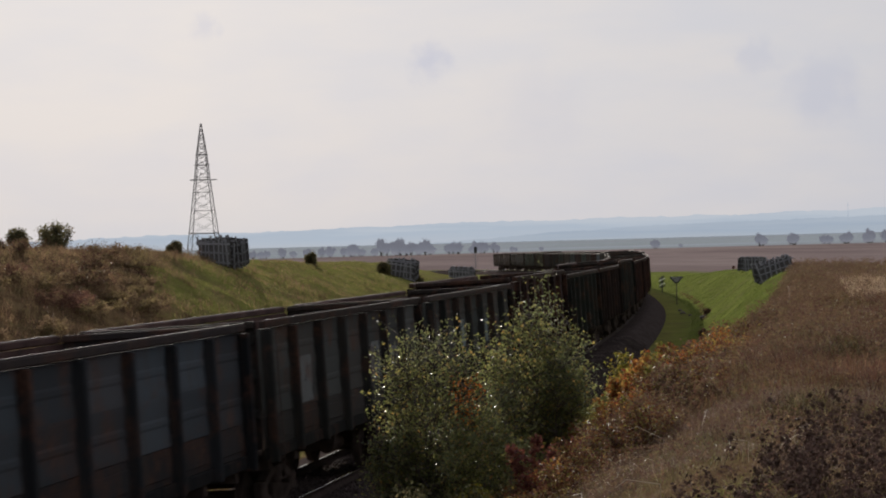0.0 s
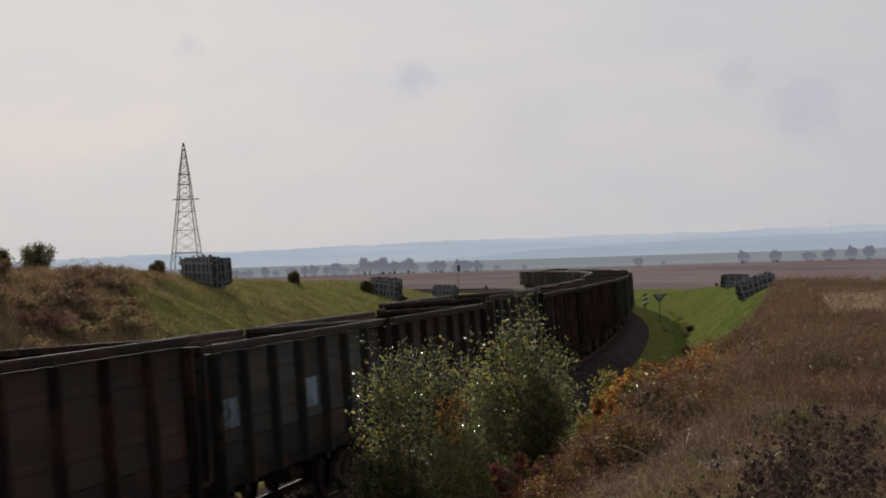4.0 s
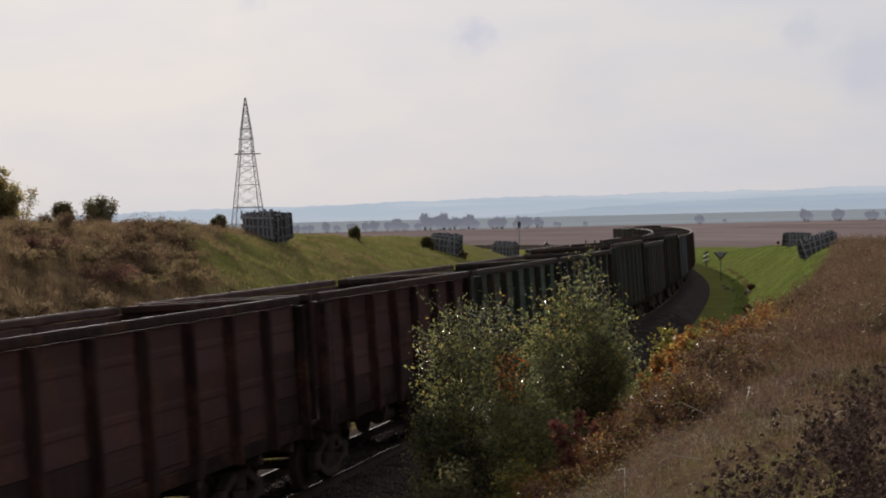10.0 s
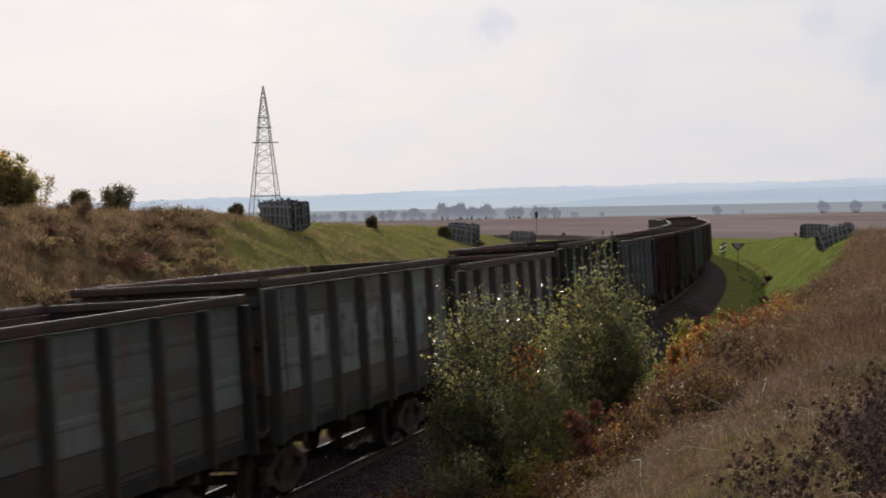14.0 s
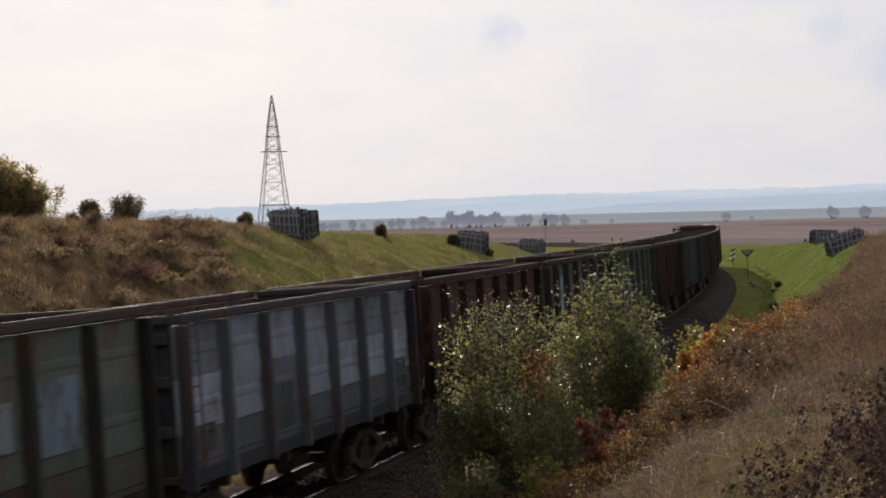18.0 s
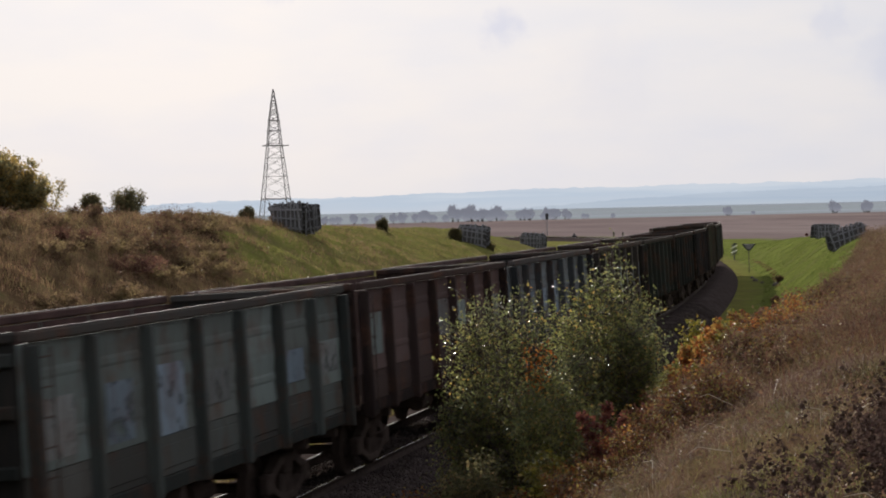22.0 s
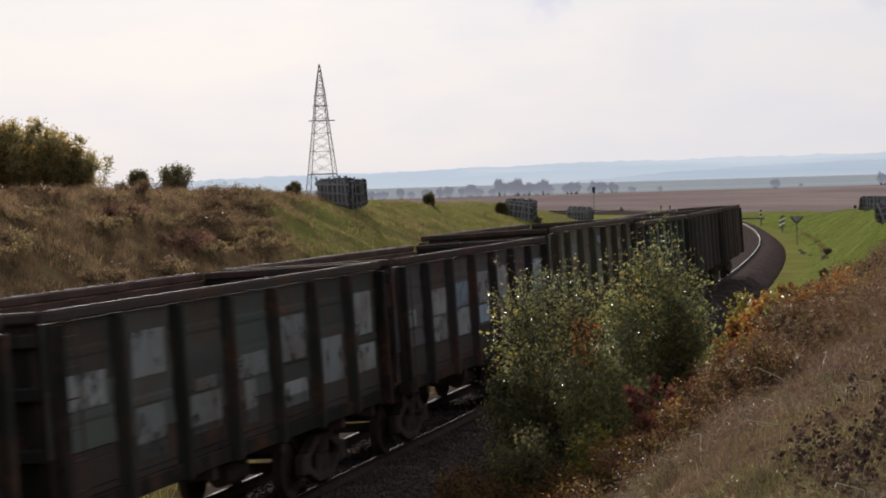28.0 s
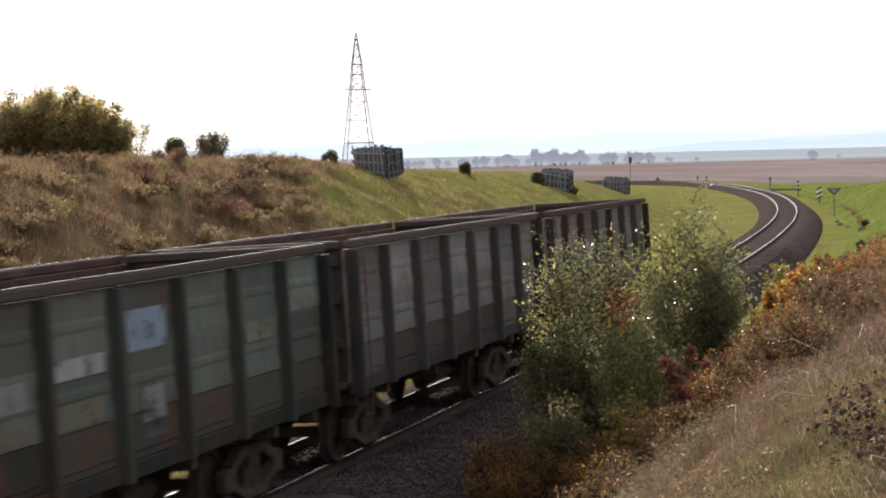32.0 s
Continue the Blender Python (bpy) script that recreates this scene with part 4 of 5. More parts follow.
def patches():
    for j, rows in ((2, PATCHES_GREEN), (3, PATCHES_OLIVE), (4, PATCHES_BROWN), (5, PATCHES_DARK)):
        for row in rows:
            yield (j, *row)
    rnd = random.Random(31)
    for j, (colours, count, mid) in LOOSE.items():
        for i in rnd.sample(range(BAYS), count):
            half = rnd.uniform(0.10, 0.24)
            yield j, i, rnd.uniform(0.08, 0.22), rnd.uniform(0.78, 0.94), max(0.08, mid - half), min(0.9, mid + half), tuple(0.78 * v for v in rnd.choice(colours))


def make_train():
    base = {TALL: make_car(TALL), LOW: make_car(LOW)}
    used = set()
    cars = []
    rnd = random.Random(4)
    for j, (col, words, top) in enumerate(CARS):
        m = car_pose(tail(0) - (j + 0.5) * CAR)
        if top in used:
            car = copy_thing(base[top], m)
        else:
            car = base[top]
            car.matrix_basis = m
            used.add(top)
        tagged(car, f"{words} open freight car, worn and rusty")
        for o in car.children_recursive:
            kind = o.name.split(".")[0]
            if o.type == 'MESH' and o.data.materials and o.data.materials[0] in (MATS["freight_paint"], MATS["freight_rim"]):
                # ends and corner posts: the dark of the gaps put into their colour
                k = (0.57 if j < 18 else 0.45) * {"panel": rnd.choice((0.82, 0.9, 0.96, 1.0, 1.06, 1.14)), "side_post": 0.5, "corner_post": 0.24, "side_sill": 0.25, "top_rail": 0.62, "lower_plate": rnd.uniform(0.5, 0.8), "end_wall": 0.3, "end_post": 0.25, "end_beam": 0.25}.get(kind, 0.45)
                # lower plates browner and darker: dirt, with the low side's shade in the colour
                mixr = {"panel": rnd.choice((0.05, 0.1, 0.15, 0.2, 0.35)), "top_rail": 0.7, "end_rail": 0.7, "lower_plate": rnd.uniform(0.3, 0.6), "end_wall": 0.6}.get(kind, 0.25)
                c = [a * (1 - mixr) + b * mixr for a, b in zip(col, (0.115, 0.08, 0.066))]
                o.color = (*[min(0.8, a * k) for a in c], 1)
        cars.append(car)
    bay = 2 * HALF / BAYS
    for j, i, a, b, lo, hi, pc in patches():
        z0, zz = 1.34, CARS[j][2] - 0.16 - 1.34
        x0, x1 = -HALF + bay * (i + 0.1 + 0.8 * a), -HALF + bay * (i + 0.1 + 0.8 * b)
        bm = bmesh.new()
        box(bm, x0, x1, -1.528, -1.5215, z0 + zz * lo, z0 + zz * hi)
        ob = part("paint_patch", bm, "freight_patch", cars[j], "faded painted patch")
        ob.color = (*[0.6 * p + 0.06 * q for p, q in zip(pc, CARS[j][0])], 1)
    return cars


TRAIN = make_train()


def motions():
    times = [i * 1.0 for i in range(33)]
    fine = [i * 0.05 for i in range(641)]
    for j, car in enumerate(TRAIN):
        walk(car, [(t, car_pose(tail(t) - (j + 0.5) * CAR)) for t in times])
        # the wheels roll while the car passes the eye
        near = [t for t in fine if -16 < tail(t) - (j + 0.5) * CAR < 42]
        if not near:
            continue
        for ws in [o for o in car.children_recursive if o.name.startswith("wheelset")]:
            x = ws.matrix_basis.translation.x
            roll = [(t, math.degrees(tail(t) - tail(near[0])) / 0.475) for t in near]
            rows = [(t, pose(x, 0, 0.475, 0, a, 0)) for t, a in roll]
            if near[0] > 0:
                rows.insert(0, (0.0, rows[0][1]))
            if near[-1] < 32:
                rows.append((32.0, rows[-1][1]))
            walk(ws, rows)


# ======================= plants =======================
RNG = np.random.default_rng(7)


def leaf_mesh(name, centres, size, flat=0.3, fold=0.25):
    """Small pointed leaves (two folded triangles each) about the given points."""
    n = len(centres)
    a = RNG.normal(size=(n, 3))
    a[:, 2] *= flat + 0.5
    a /= np.linalg.norm(a, axis=1)[:, None]
    b = np.cross(a, RNG.normal(size=(n, 3)))
    b /= np.linalg.norm(b, axis=1)[:, None] + 1e-9
    c = np.cross(a, b)
    s = size * RNG.uniform(0.6, 1.4, (n, 1))
    v = np.stack([centres - a * s, centres + b * s * 0.55 + c * s * fold, centres + a * s, centres - b * s * 0.55 + c * s * fold], 1).reshape(-1, 3)
    i = np.arange(n)[:, None] * 4
    f = np.concatenate([i + np.array([[0, 1, 2]]), i + np.array([[0, 2, 3]])])
    return raw_mesh(name, v, f)


def grow(base, height_m, spread, stems, twigs, rnd, lean=(0, 0), low=0.15):
    """Stems and twigs of a shrub: a list of (start, end, radius) and the twig points that carry leaves."""
    segs, tips = [], []
    for _ in range(stems):
        az, sp = rnd.uniform(0, 6.283), spread * math.sqrt(rnd.uniform(0, 1))
        top = Vector((lean[0] + sp * math.cos(az), lean[1] + sp * math.sin(az), height_m * rnd.uniform(0.8, 0.98) * (1 - 0.35 * (sp / max(spread, 0.01)) ** 2)))
        p = Vector((rnd.uniform(-0.15, 0.15) * spread, rnd.uniform(-0.15, 0.15) * spread, -0.1))
        k = 6
        r = 0.006 * height_m
        last = p
        for i in range(1, k + 1):
            u = i / k
            q = p.lerp(top, u) + Vector((rnd.uniform(-1, 1), rnd.uniform(-1, 1), 0)) * 0.05 * height_m * (1 - u * 0.5)
            q.x += (top.x - p.x) * (math.sin(u * 1.57) - u) * 0.6
            q.y += (top.y - p.y) * (math.sin(u * 1.57) - u) * 0.6
            segs.append((last, q, r * (1.15 - u)))
            if u > low:
                for _ in range(twigs):
                    w = last.lerp(q, rnd.random())
                    ln = height_m * rnd.uniform(0.06, 0.2) * (1.15 - 0.6 * u)
                    az2 = rnd.uniform(0, 6.283)
                    e = w + Vector((math.cos(az2), math.sin(az2), rnd.uniform(0.1, 1.0))) * ln
                    segs.append((w, e, r * 0.3))
                    tips.append((w, e))
            last = q
        tips.append((last - Vector((0, 0, height_m * 0.12)), last))
    return segs, tips


def stems_mesh(name, segs):
    vs, fs = [], []
    for a, b, r in segs:
        d = (b - a)
        if d.length < 1e-4:
            continue
        x = d.orthogonal().normalized()
        y = d.normalized().cross(x)
        k = len(vs)
        for p, rr in ((a, r), (b, r * 0.75)):
            for i in range(4):
                t = i * 1.5708
                vs.append(p + (x * math.cos(t) + y * math.sin(t)) * rr)
        for i in range(4):
            fs.append((k + i, k + (i + 1) % 4, k + 4 + (i + 1) % 4, k + 4 + i))
    return raw_mesh(name, [tuple(v) for v in vs], fs)


def leaf_points(tips, per, jitter):
    out = []
    for a, b in tips:
        u = RNG.uniform(0.15, 1.05, (per, 1))
        out.append(np.array(a) * (1 - u) + np.array(b) * u + RNG.normal(scale=jitter, size=(per, 3)))
    return np.concatenate(out)


def shrub(name, x, y, h, spread, mat, label, category="shrub", stems=9, twigs=5, per=14, leaf=0.035, seed=0, low=0.15, extra=None, sink=0.05, group="", jitter=0.05):
    """A many-stemmed shrub: thing > stems, crown, and further patches of leaves of another colour."""
    rnd = random.Random(seed)
    ob = thing(name, pose(x, y, ground_z(x, y) - sink), label, category, group)
    segs, tips = grow((0, 0, 0), h, spread, stems, twigs, rnd, low=low)
    put("woody_frame", stems_mesh("woody_frame", segs), "bark", ob)
    pts = leaf_points(tips, per, jitter * h / 2)
    pts = pts[pts[:, 2] > 0.02]
    if extra:
        emat, centre, rad = extra
        inside = np.linalg.norm((pts - np.array(centre)) / np.array(rad), axis=1) < 1 + 0.3 * RNG.normal(size=len(pts))
        put("crown", leaf_mesh("crown", pts[~inside], leaf), mat, ob)
        if inside.sum() > 3:
            put("crown_patch", leaf_mesh("crown_patch", pts[inside], leaf * 1.05), emat, ob, None, "leaves turned orange")["kind"] = "stuff"
    else:
        put("crown", leaf_mesh("crown", pts, leaf), mat, ob)
    return ob


def make_shrubs():
    # the bushes beside the track
    shrub("bush", 2.25, 33.5, 4.85, 0.85, "leaf_bush", "tall green autumn bush with glinting leaves by the track", "bush", 20, 9, 15, 0.026, 11, 0.12, ("leaf_orange", (0.58, -0.6, 2.95), (0.26, 0.8, 0.45)), jitter=0.045)
    shrub("bush", 4.08, 34.6, 4.4, 0.8, "leaf_bush", "tall green bush with a few yellow leaves by the track", "bush", 24, 9, 15, 0.028, 12, 0.12, jitter=0.045)
    shrub("bush", 3.2, 33.7, 3.65, 0.55, "leaf_bush", "green bush growing between two tall bushes", "bush", 13, 9, 14, 0.028, 19, 0.1, jitter=0.05)
    shrub("bush", 1.7, 33.2, 3.3, 0.55, "leaf_bush", "lower green bush leaning towards the track", "bush", 12, 8, 15, 0.028, 21, 0.1, jitter=0.055)
    shrub("bush", 4.45, 34.3, 3.0, 0.5, "leaf_bush", "lower yellowish green bush at the side of a tall one", "bush", 12, 8, 15, 0.028, 22, 0.1, jitter=0.055)
    shrub("bush", 3.0, 32.2, 2.5, 0.9, "leaf_bush", "low broad green bush in front of two tall bushes", "bush", 15, 8, 14, 0.028, 23, 0.05, jitter=0.065)
    shrub("bush", 1.75, 30.6, 1.9, 0.8, "leaf_dark", "low dark bush at the foot of a tall bush", "bush", 16, 7, 14, 0.03, 20, 0.0, jitter=0.12)
    shrub("shrub", 2.65, 29.5, 1.55, 0.4, "leaf_yellow", "low yellow-leaved shrub at the foot of the bush", "shrub", 10, 4, 9, 0.035, 13)
    shrub("shrub", 3.7, 28.6, 1.2, 1.0, "leaf_red", "dark red low shrub on the bank", "shrub", 12, 5, 12, 0.035, 14)
    shrub("shrub", 4.95, 33.6, 1.3, 0.6, "leaf_rust", "rust-coloured low shrub on the bank", "shrub", 8, 4, 8, 0.035, 15)
    for i, (x, y, h, sp) in enumerate(((0.5, 31.2, 1.15, 0.5), (0.85, 31.8, 1.4, 0.55), (1.2, 32.0, 1.5, 0.5), (1.5, 31.2, 1.4, 0.55), (1.9, 30.4, 1.3, 0.5), (0.9, 30.2, 1.25, 0.5), (1.4, 29.6, 1.35, 0.5), (2.1, 29.2, 1.2, 0.5), (0.6, 30.0, 1.0, 0.4), (2.9, 28.6, 1.1, 0.5), (3.3, 29.6, 1.1, 0.5))):
        shrub("shrub", x, y, h, sp, ("leaf_brown", "leaf_rust")[i % 2], ("tangled brown bramble beside the ballast", "rust-coloured bramble beside the ballast")[i % 2], "shrub", 12, 6, 9, 0.024, 80 + i, 0.05, jitter=0.12, group="brambles beside the ballast")
    for i, (x, y, h, sp, mat, words) in enumerate((
            (8.4, 50.5, 1.7, 0.95, "leaf_brown", "tangled brown shrub on the bank"), (9.3, 51.5, 1.5, 0.8, "leaf_brown", "tangled brown shrub on the bank"), (7.5, 48.0, 1.15, 0.8, "leaf_rust", "orange and red shrub on the bank"),
            (7.3, 49.0, 2.5, 0.25, "leaf_yellow", "yellow-green sapling on the bank"), (9.4, 50.0, 1.5, 0.5, "leaf_yellow", "yellow-leaved shrub on the bank"),
            (6.6, 45.0, 0.8, 0.8, "leaf_red", "low dark red shrub on the bank"), (8.3, 46.0, 0.9, 0.8, "leaf_rust", "low rust-brown shrub on the bank"), (6.5, 40.5, 0.75, 0.7, "leaf_yellow", "low yellowish shrub on the bank"),
            (7.2, 42.5, 1.3, 0.8, "leaf_rust", "orange-leaved low shrub on the bank"), (5.6, 37.5, 0.7, 0.6, "leaf_red", "low dark red shrub on the bank"),
            (7.0, 44.0, 1.75, 0.8, "leaf_rust", "orange-leaved shrub on the bank"), (7.9, 45.5, 1.3, 0.8, "leaf_yellow", "yellowish shrub on the bank"), (6.3, 42.0, 1.4, 0.8, "leaf_rust", "orange and brown shrub on the bank"), (8.2, 44.0, 1.2, 0.7, "leaf_brown", "tangled brown shrub on the bank"), (7.2, 40.5, 1.2, 0.7, "leaf_rust", "rust-brown shrub on the bank"), (8.6, 42.0, 1.0, 0.8, "leaf_brown", "tangled brown shrub on the bank"), (5.9, 39.0, 0.75, 0.7, "leaf_rust", "low rust-brown shrub on the bank"), (6.7, 38.0, 1.0, 0.7, "leaf_yellow", "yellowish shrub on the bank"), (9.2, 46.5, 1.0, 0.8, "leaf_brown", "tangled brown shrub on the bank"), (9.6, 48.5, 1.0, 0.8, "leaf_brown", "tangled brown shrub on the bank"))):
        shrub("shrub", x + 0.55, y, h * (1 if x < 8 else 0.55), sp, mat, words, "shrub", 12, 5, 12, 0.042, 30 + i, group="shrubs on the near bank")
    for i, (x, y, h, sp) in enumerate(((6.0, 31.5, 0.6, 0.5), (6.5, 33.5, 0.75, 0.5), (7.0, 35.5, 0.8, 0.55), (7.4, 38.0, 0.8, 0.6), (7.9, 40.5, 0.75, 0.6), (5.6, 30.0, 0.55, 0.45), (6.9, 37.0, 0.9, 0.4), (8.3, 42.5, 0.6, 0.6), (6.2, 34.5, 0.7, 0.5))):
        shrub("shrub", x, y, h + 0.05, sp, ("leaf_brown", "leaf_rust", "leaf_weed")[i % 3], ("tangled brown low shrub on the bank", "rust-coloured low shrub on the bank", "withered low shrub on the bank")[i % 3], "shrub", 12, 5, 13, 0.028, 900 + i, 0.05, jitter=0.14, group="shrubs on the near bank")
    for i, (x, y, h, sp, mat, words) in enumerate((
            (27.3, 134.8, 0.45, 0.35, "leaf_weed", "small withered bush in the ditch below the slope"),
            (20.9, 104.3, 0.5, 0.3, "leaf_weed", "withered half-bare bush below the green slope"),
            (81.9, 379.4, 0.6, 0.3, "leaf_red", "small reddish bush beside a stack of fence panels"),
            )):
        shrub("bush", x, y, h, sp, mat, words, "bush", 9, 5, 8, 0.05, 950 + i, 0.0, jitter=0.1)
    # the far bank's crest
    for i, (px, y, h, sp, words) in enumerate(((-0.1262, 98, 1.75, 0.5, "small dark bush on the bank's crest"), (-0.1095, 98, 1.95, 0.9, "rounded dark bush on the bank's crest"), (-0.0525, 103, 1.05, 0.4, "small dark bush beside a stack of fence panels"), (0.0115, 133, 1.15, 0.4, "small dark bush on the bank's crest"), (0.046, 152, 1.25, 0.5, "small brown bush beside a stack of fence panels"), (0.0625, 155, 0.95, 0.4, "small dark bush beside a stack of fence panels"))):
        shrub("bush", px * y, y, h, sp, "leaf_dark", words, "bush", 20, 8, 9, 0.046, 50 + i, 0.0, jitter=0.1, sink=0.3)
    for i, (px, y, h, sp) in enumerate(((-0.192, 98, 4.2, 2.7), (-0.1665, 100, 3.7, 2.1), (-0.213, 97, 4.0, 2.5), (-0.1515, 101, 3.1, 1.6), (-0.1795, 98.5, 4.1, 2.2), (-0.1585, 99.5, 3.1, 1.3))):
        shrub("tree", px * y, y, h, sp, "leaf_tree", ("broad low tree with green and yellow leaves", "broad low tree with green and yellow leaves", "broad low tree with dull green leaves", "thin half-bare shrub beside the tree", "broad low tree with golden leaves", "small tree with thinning green and golden leaves")[i], "tree", 10 if i == 3 else 22, 8, (15, 15, 15, 3, 15, 9)[i], 0.075, 60 + i, 0.05, None, group="trees on the far bank", jitter=0.055)
    rnd = random.Random(5)
    for i in range(74):
        d = -rnd.uniform(9, 20)
        s = rnd.uniform(4, 38 - 3.05 * (d + 13.5))
        p = on_track(s, d)
        # thickets of one kind stand together
        k = float(lattice_noise(np.array([p[0] / 4.5]), np.array([p[1] / 6.0]), 41)[0]) + rnd.uniform(-0.25, 0.25)
        mat = "leaf_maroon" if k > 0.55 else "bank_weed" if k > -0.15 else "leaf_weed" if k > -0.4 else "leaf_olive"
        words = {"leaf_maroon": "low dark red-brown shrub among dry grass", "leaf_olive": "low olive green shrub among dry grass", "leaf_weed": "withered low shrub among dry grass", "bank_weed": "low brown shrub among dry grass"}[mat]
        shrub("shrub", p[0], p[1], rnd.uniform(0.4, 0.7), rnd.uniform(0.8, 1.9), mat, words, "shrub", 12, 5, 8, 0.04, 100 + i, 0.0, jitter=0.3, group="shrubs on the far bank")
    for i in range(240):
        s, d = (rnd.uniform(-17, 22), rnd.uniform(4.3, 7.4)) if i < 150 else (rnd.uniform(-13.5, 9), rnd.uniform(7.2, 9.3))
        p = on_track(s, d)
        mat = rnd.choice(("leaf_red", "leaf_brown", "leaf_brown", "leaf_brown", "leaf_brown", "leaf_rust", "leaf_yellow", "leaf_olive") if s > -2 and i < 150 else ("leaf_brown", "leaf_brown", "leaf_weed", "leaf_rust") if s > -7 and i >= 150 else ("leaf_brown", "leaf_brown", "leaf_weed"))
        words = {"leaf_red": "low dark red shrub among dry grass", "leaf_olive": "low olive green shrub among dry grass", "leaf_rust": "low rust-brown shrub among dry grass", "leaf_yellow": "low yellowish weed among dry grass", "leaf_weed": "withered low shrub among dry grass", "leaf_brown": "tangled brown shrub among dry grass"}[mat]
        near = max(0.35, min(1.0, (p[1] - 6) / 25)) * (1 if i < 150 else 0.55) * (1 if s > -2 else 0.6)
        shrub("shrub", p[0], p[1], rnd.uniform(0.5, 1.25) * (0.45 + 0.55 * near), rnd.uniform(0.3, 0.8), mat, words, "shrub", 9, 5, 9, 0.015 + 0.011 * near, 150 + i, 0.05, jitter=0.14, group="shrubs on the near bank")


make_shrubs()


def blades(name, s_rng, d_rng, count, h, w, mat, label, keep=None, lean=0.5):
    s, d = RNG.uniform(*s_rng, count), RNG.uniform(*d_rng, count)
    p = np.stack([np.interp(s, TS, TX) + d * np.sin(np.interp(s, TS, TH)), np.interp(s, TS, TY) - d * np.cos(np.interp(s, TS, TH))], 1)
    # tufts: thin out where the noise is low
    t = lattice_noise(p[:, 0] / 0.9, p[:, 1] / 0.9, 11) + 0.6 * lattice_noise(p[:, 0] / 3.1, p[:, 1] / 3.1, 12)
    ok = RNG.uniform(-1.3, 0.5, count) < t
    if keep is not None:
        ok &= keep(s, d, p)
    s, d, p, t = s[ok], d[ok], p[ok], t[ok]
    n = len(s)
    z = height(p[:, 0], p[:, 1], s, d)
    hh = h * RNG.uniform(0.45, 1.25, n) * (1 + 0.35 * t)
    az = RNG.uniform(0, 6.283, n)
    dx, dy = np.cos(az) * w * 0.5, np.sin(az) * w * 0.5
    la, lb = RNG.normal(scale=lean, size=n) * hh, RNG.normal(scale=lean, size=n) * hh
    base = np.stack([p[:, 0], p[:, 1], z - 0.03], 1)
    side = np.stack([dx, dy, 0 * dx], 1)
    mid = base + np.stack([la * 0.3, lb * 0.3, hh * 0.6], 1)
    tip = base + np.stack([la, lb, hh * (1 - 0.15 * (la ** 2 + lb ** 2) / (hh ** 2 + 1e-6)).clip(0.3, 1)], 1)
    v = np.stack([base - side, base + side, mid + side * 0.7, mid - side * 0.7, tip], 1).reshape(-1, 3)
    i = np.arange(n)[:, None] * 5
    f = np.concatenate([i + np.array([[0, 1, 2]]), i + np.array([[0, 2, 3]]), i + np.array([[3, 2, 4]])])
    ob = put(name, raw_mesh(name, v, f), mat)
    tagged(ob, label, "grass", kind="stuff")


def wild_left(s, d, p):
    return (s < 40.8 - 3.05 * (d + 13.5) + 4 * lattice_noise(p[:, 0] / 3, p[:, 1] / 3, 6) + 6 * lattice_noise(p[:, 0] / 0.7, p[:, 1] / 0.7, 7)) | ((d < -19.3) & (s < 75)) | (s < 28)


def wild_right(s, d, p):
    return s < np.clip(20 + 31 * (d - 8.1), 20, 110) + 2 * lattice_noise(p[:, 0] / 2, p[:, 1] / 2, 5)


def mown_left(s, d, p):
    return ~wild_left(s, d, p)


def make_grass():
    blades("dry_grass", (-30, -6), (5.0, 13.0), 210000, 0.19, 0.0045, "straw_near", "tangled dry brown grass on the near bank", lean=1.0)
    blades("dry_grass", (-8, 25), (3.6, 13.0), 150000, 0.26, 0.009, "straw_near", "tangled dry brown grass on the near bank", lean=0.9)
    blades("brush", (-13, 48), (6.0, 12.0), 130000, 0.3, 0.0085, "brush", "feathery red-brown brush on the near bank", wild_right, 0.8)
    blades("dry_grass", (96, 170), (5.1, 5.5), 1300, 0.16, 0.03, "brush", "brown withered grass along the ditch", lean=0.7)
    blades("green_grass", (-23.6, -20.4), (9.1, 10.5), 5000, 0.16, 0.005, "grass_green", "yellow-green tufts among the dry grass", lean=0.6)
    blades("pale_grass", (16, 32), (11.0, 13.6), 9000, 0.42, 0.014, "straw_pale", "patch of pale bleached grass on the near bank", lean=0.4)
    blades("dry_grass", (25, 100), (4.0, 15.0), 130000, 0.30, 0.017, "straw_near", "tall dry brown grass on the near bank", wild_right, 0.7)
    blades("dry_grass", (0, 78), (-27, -7.0), 240000, 0.33, 0.016, "straw", "tall dry brown grass on the far bank", wild_left, 0.5)
    blades("green_grass", (42, 130), (-24, -7.0), 110000, 0.14, 0.024, "grass_green", "short green grass on the far bank", mown_left, 0.6)
    blades("dry_grass", (44, 110), (-24, -7.0), 16000, 0.26, 0.018, "straw", "dry tufts in the mown grass", mown_left, 0.7)
    blades("dry_grass", (36, 85), (-24, -7.0), 20000, 0.3, 0.018, "straw", "dry tufts where the wild grass ends", lambda s, d, p: mown_left(s - 7, d, p) | (d < -19), 0.6)
    blades("green_grass", (-14, 40), (-8.5, -3.1), 26000, 0.22, 0.014, "grass_green", "green grass beside the far side of the track", lean=0.6)
    blades("green_grass", (50, 230), (4.4, 13.0), 150000, 0.10, 0.022, "grass_fresh", "short green grass on the near slope", lambda s, d, p: ~wild_right(s, d, p), 0.6)
    blades("green_grass", (-28, 20), (6.0, 13.0), 9000, 0.17, 0.006, "grass_green", "green tufts among the dry grass", lean=0.6)


make_grass()


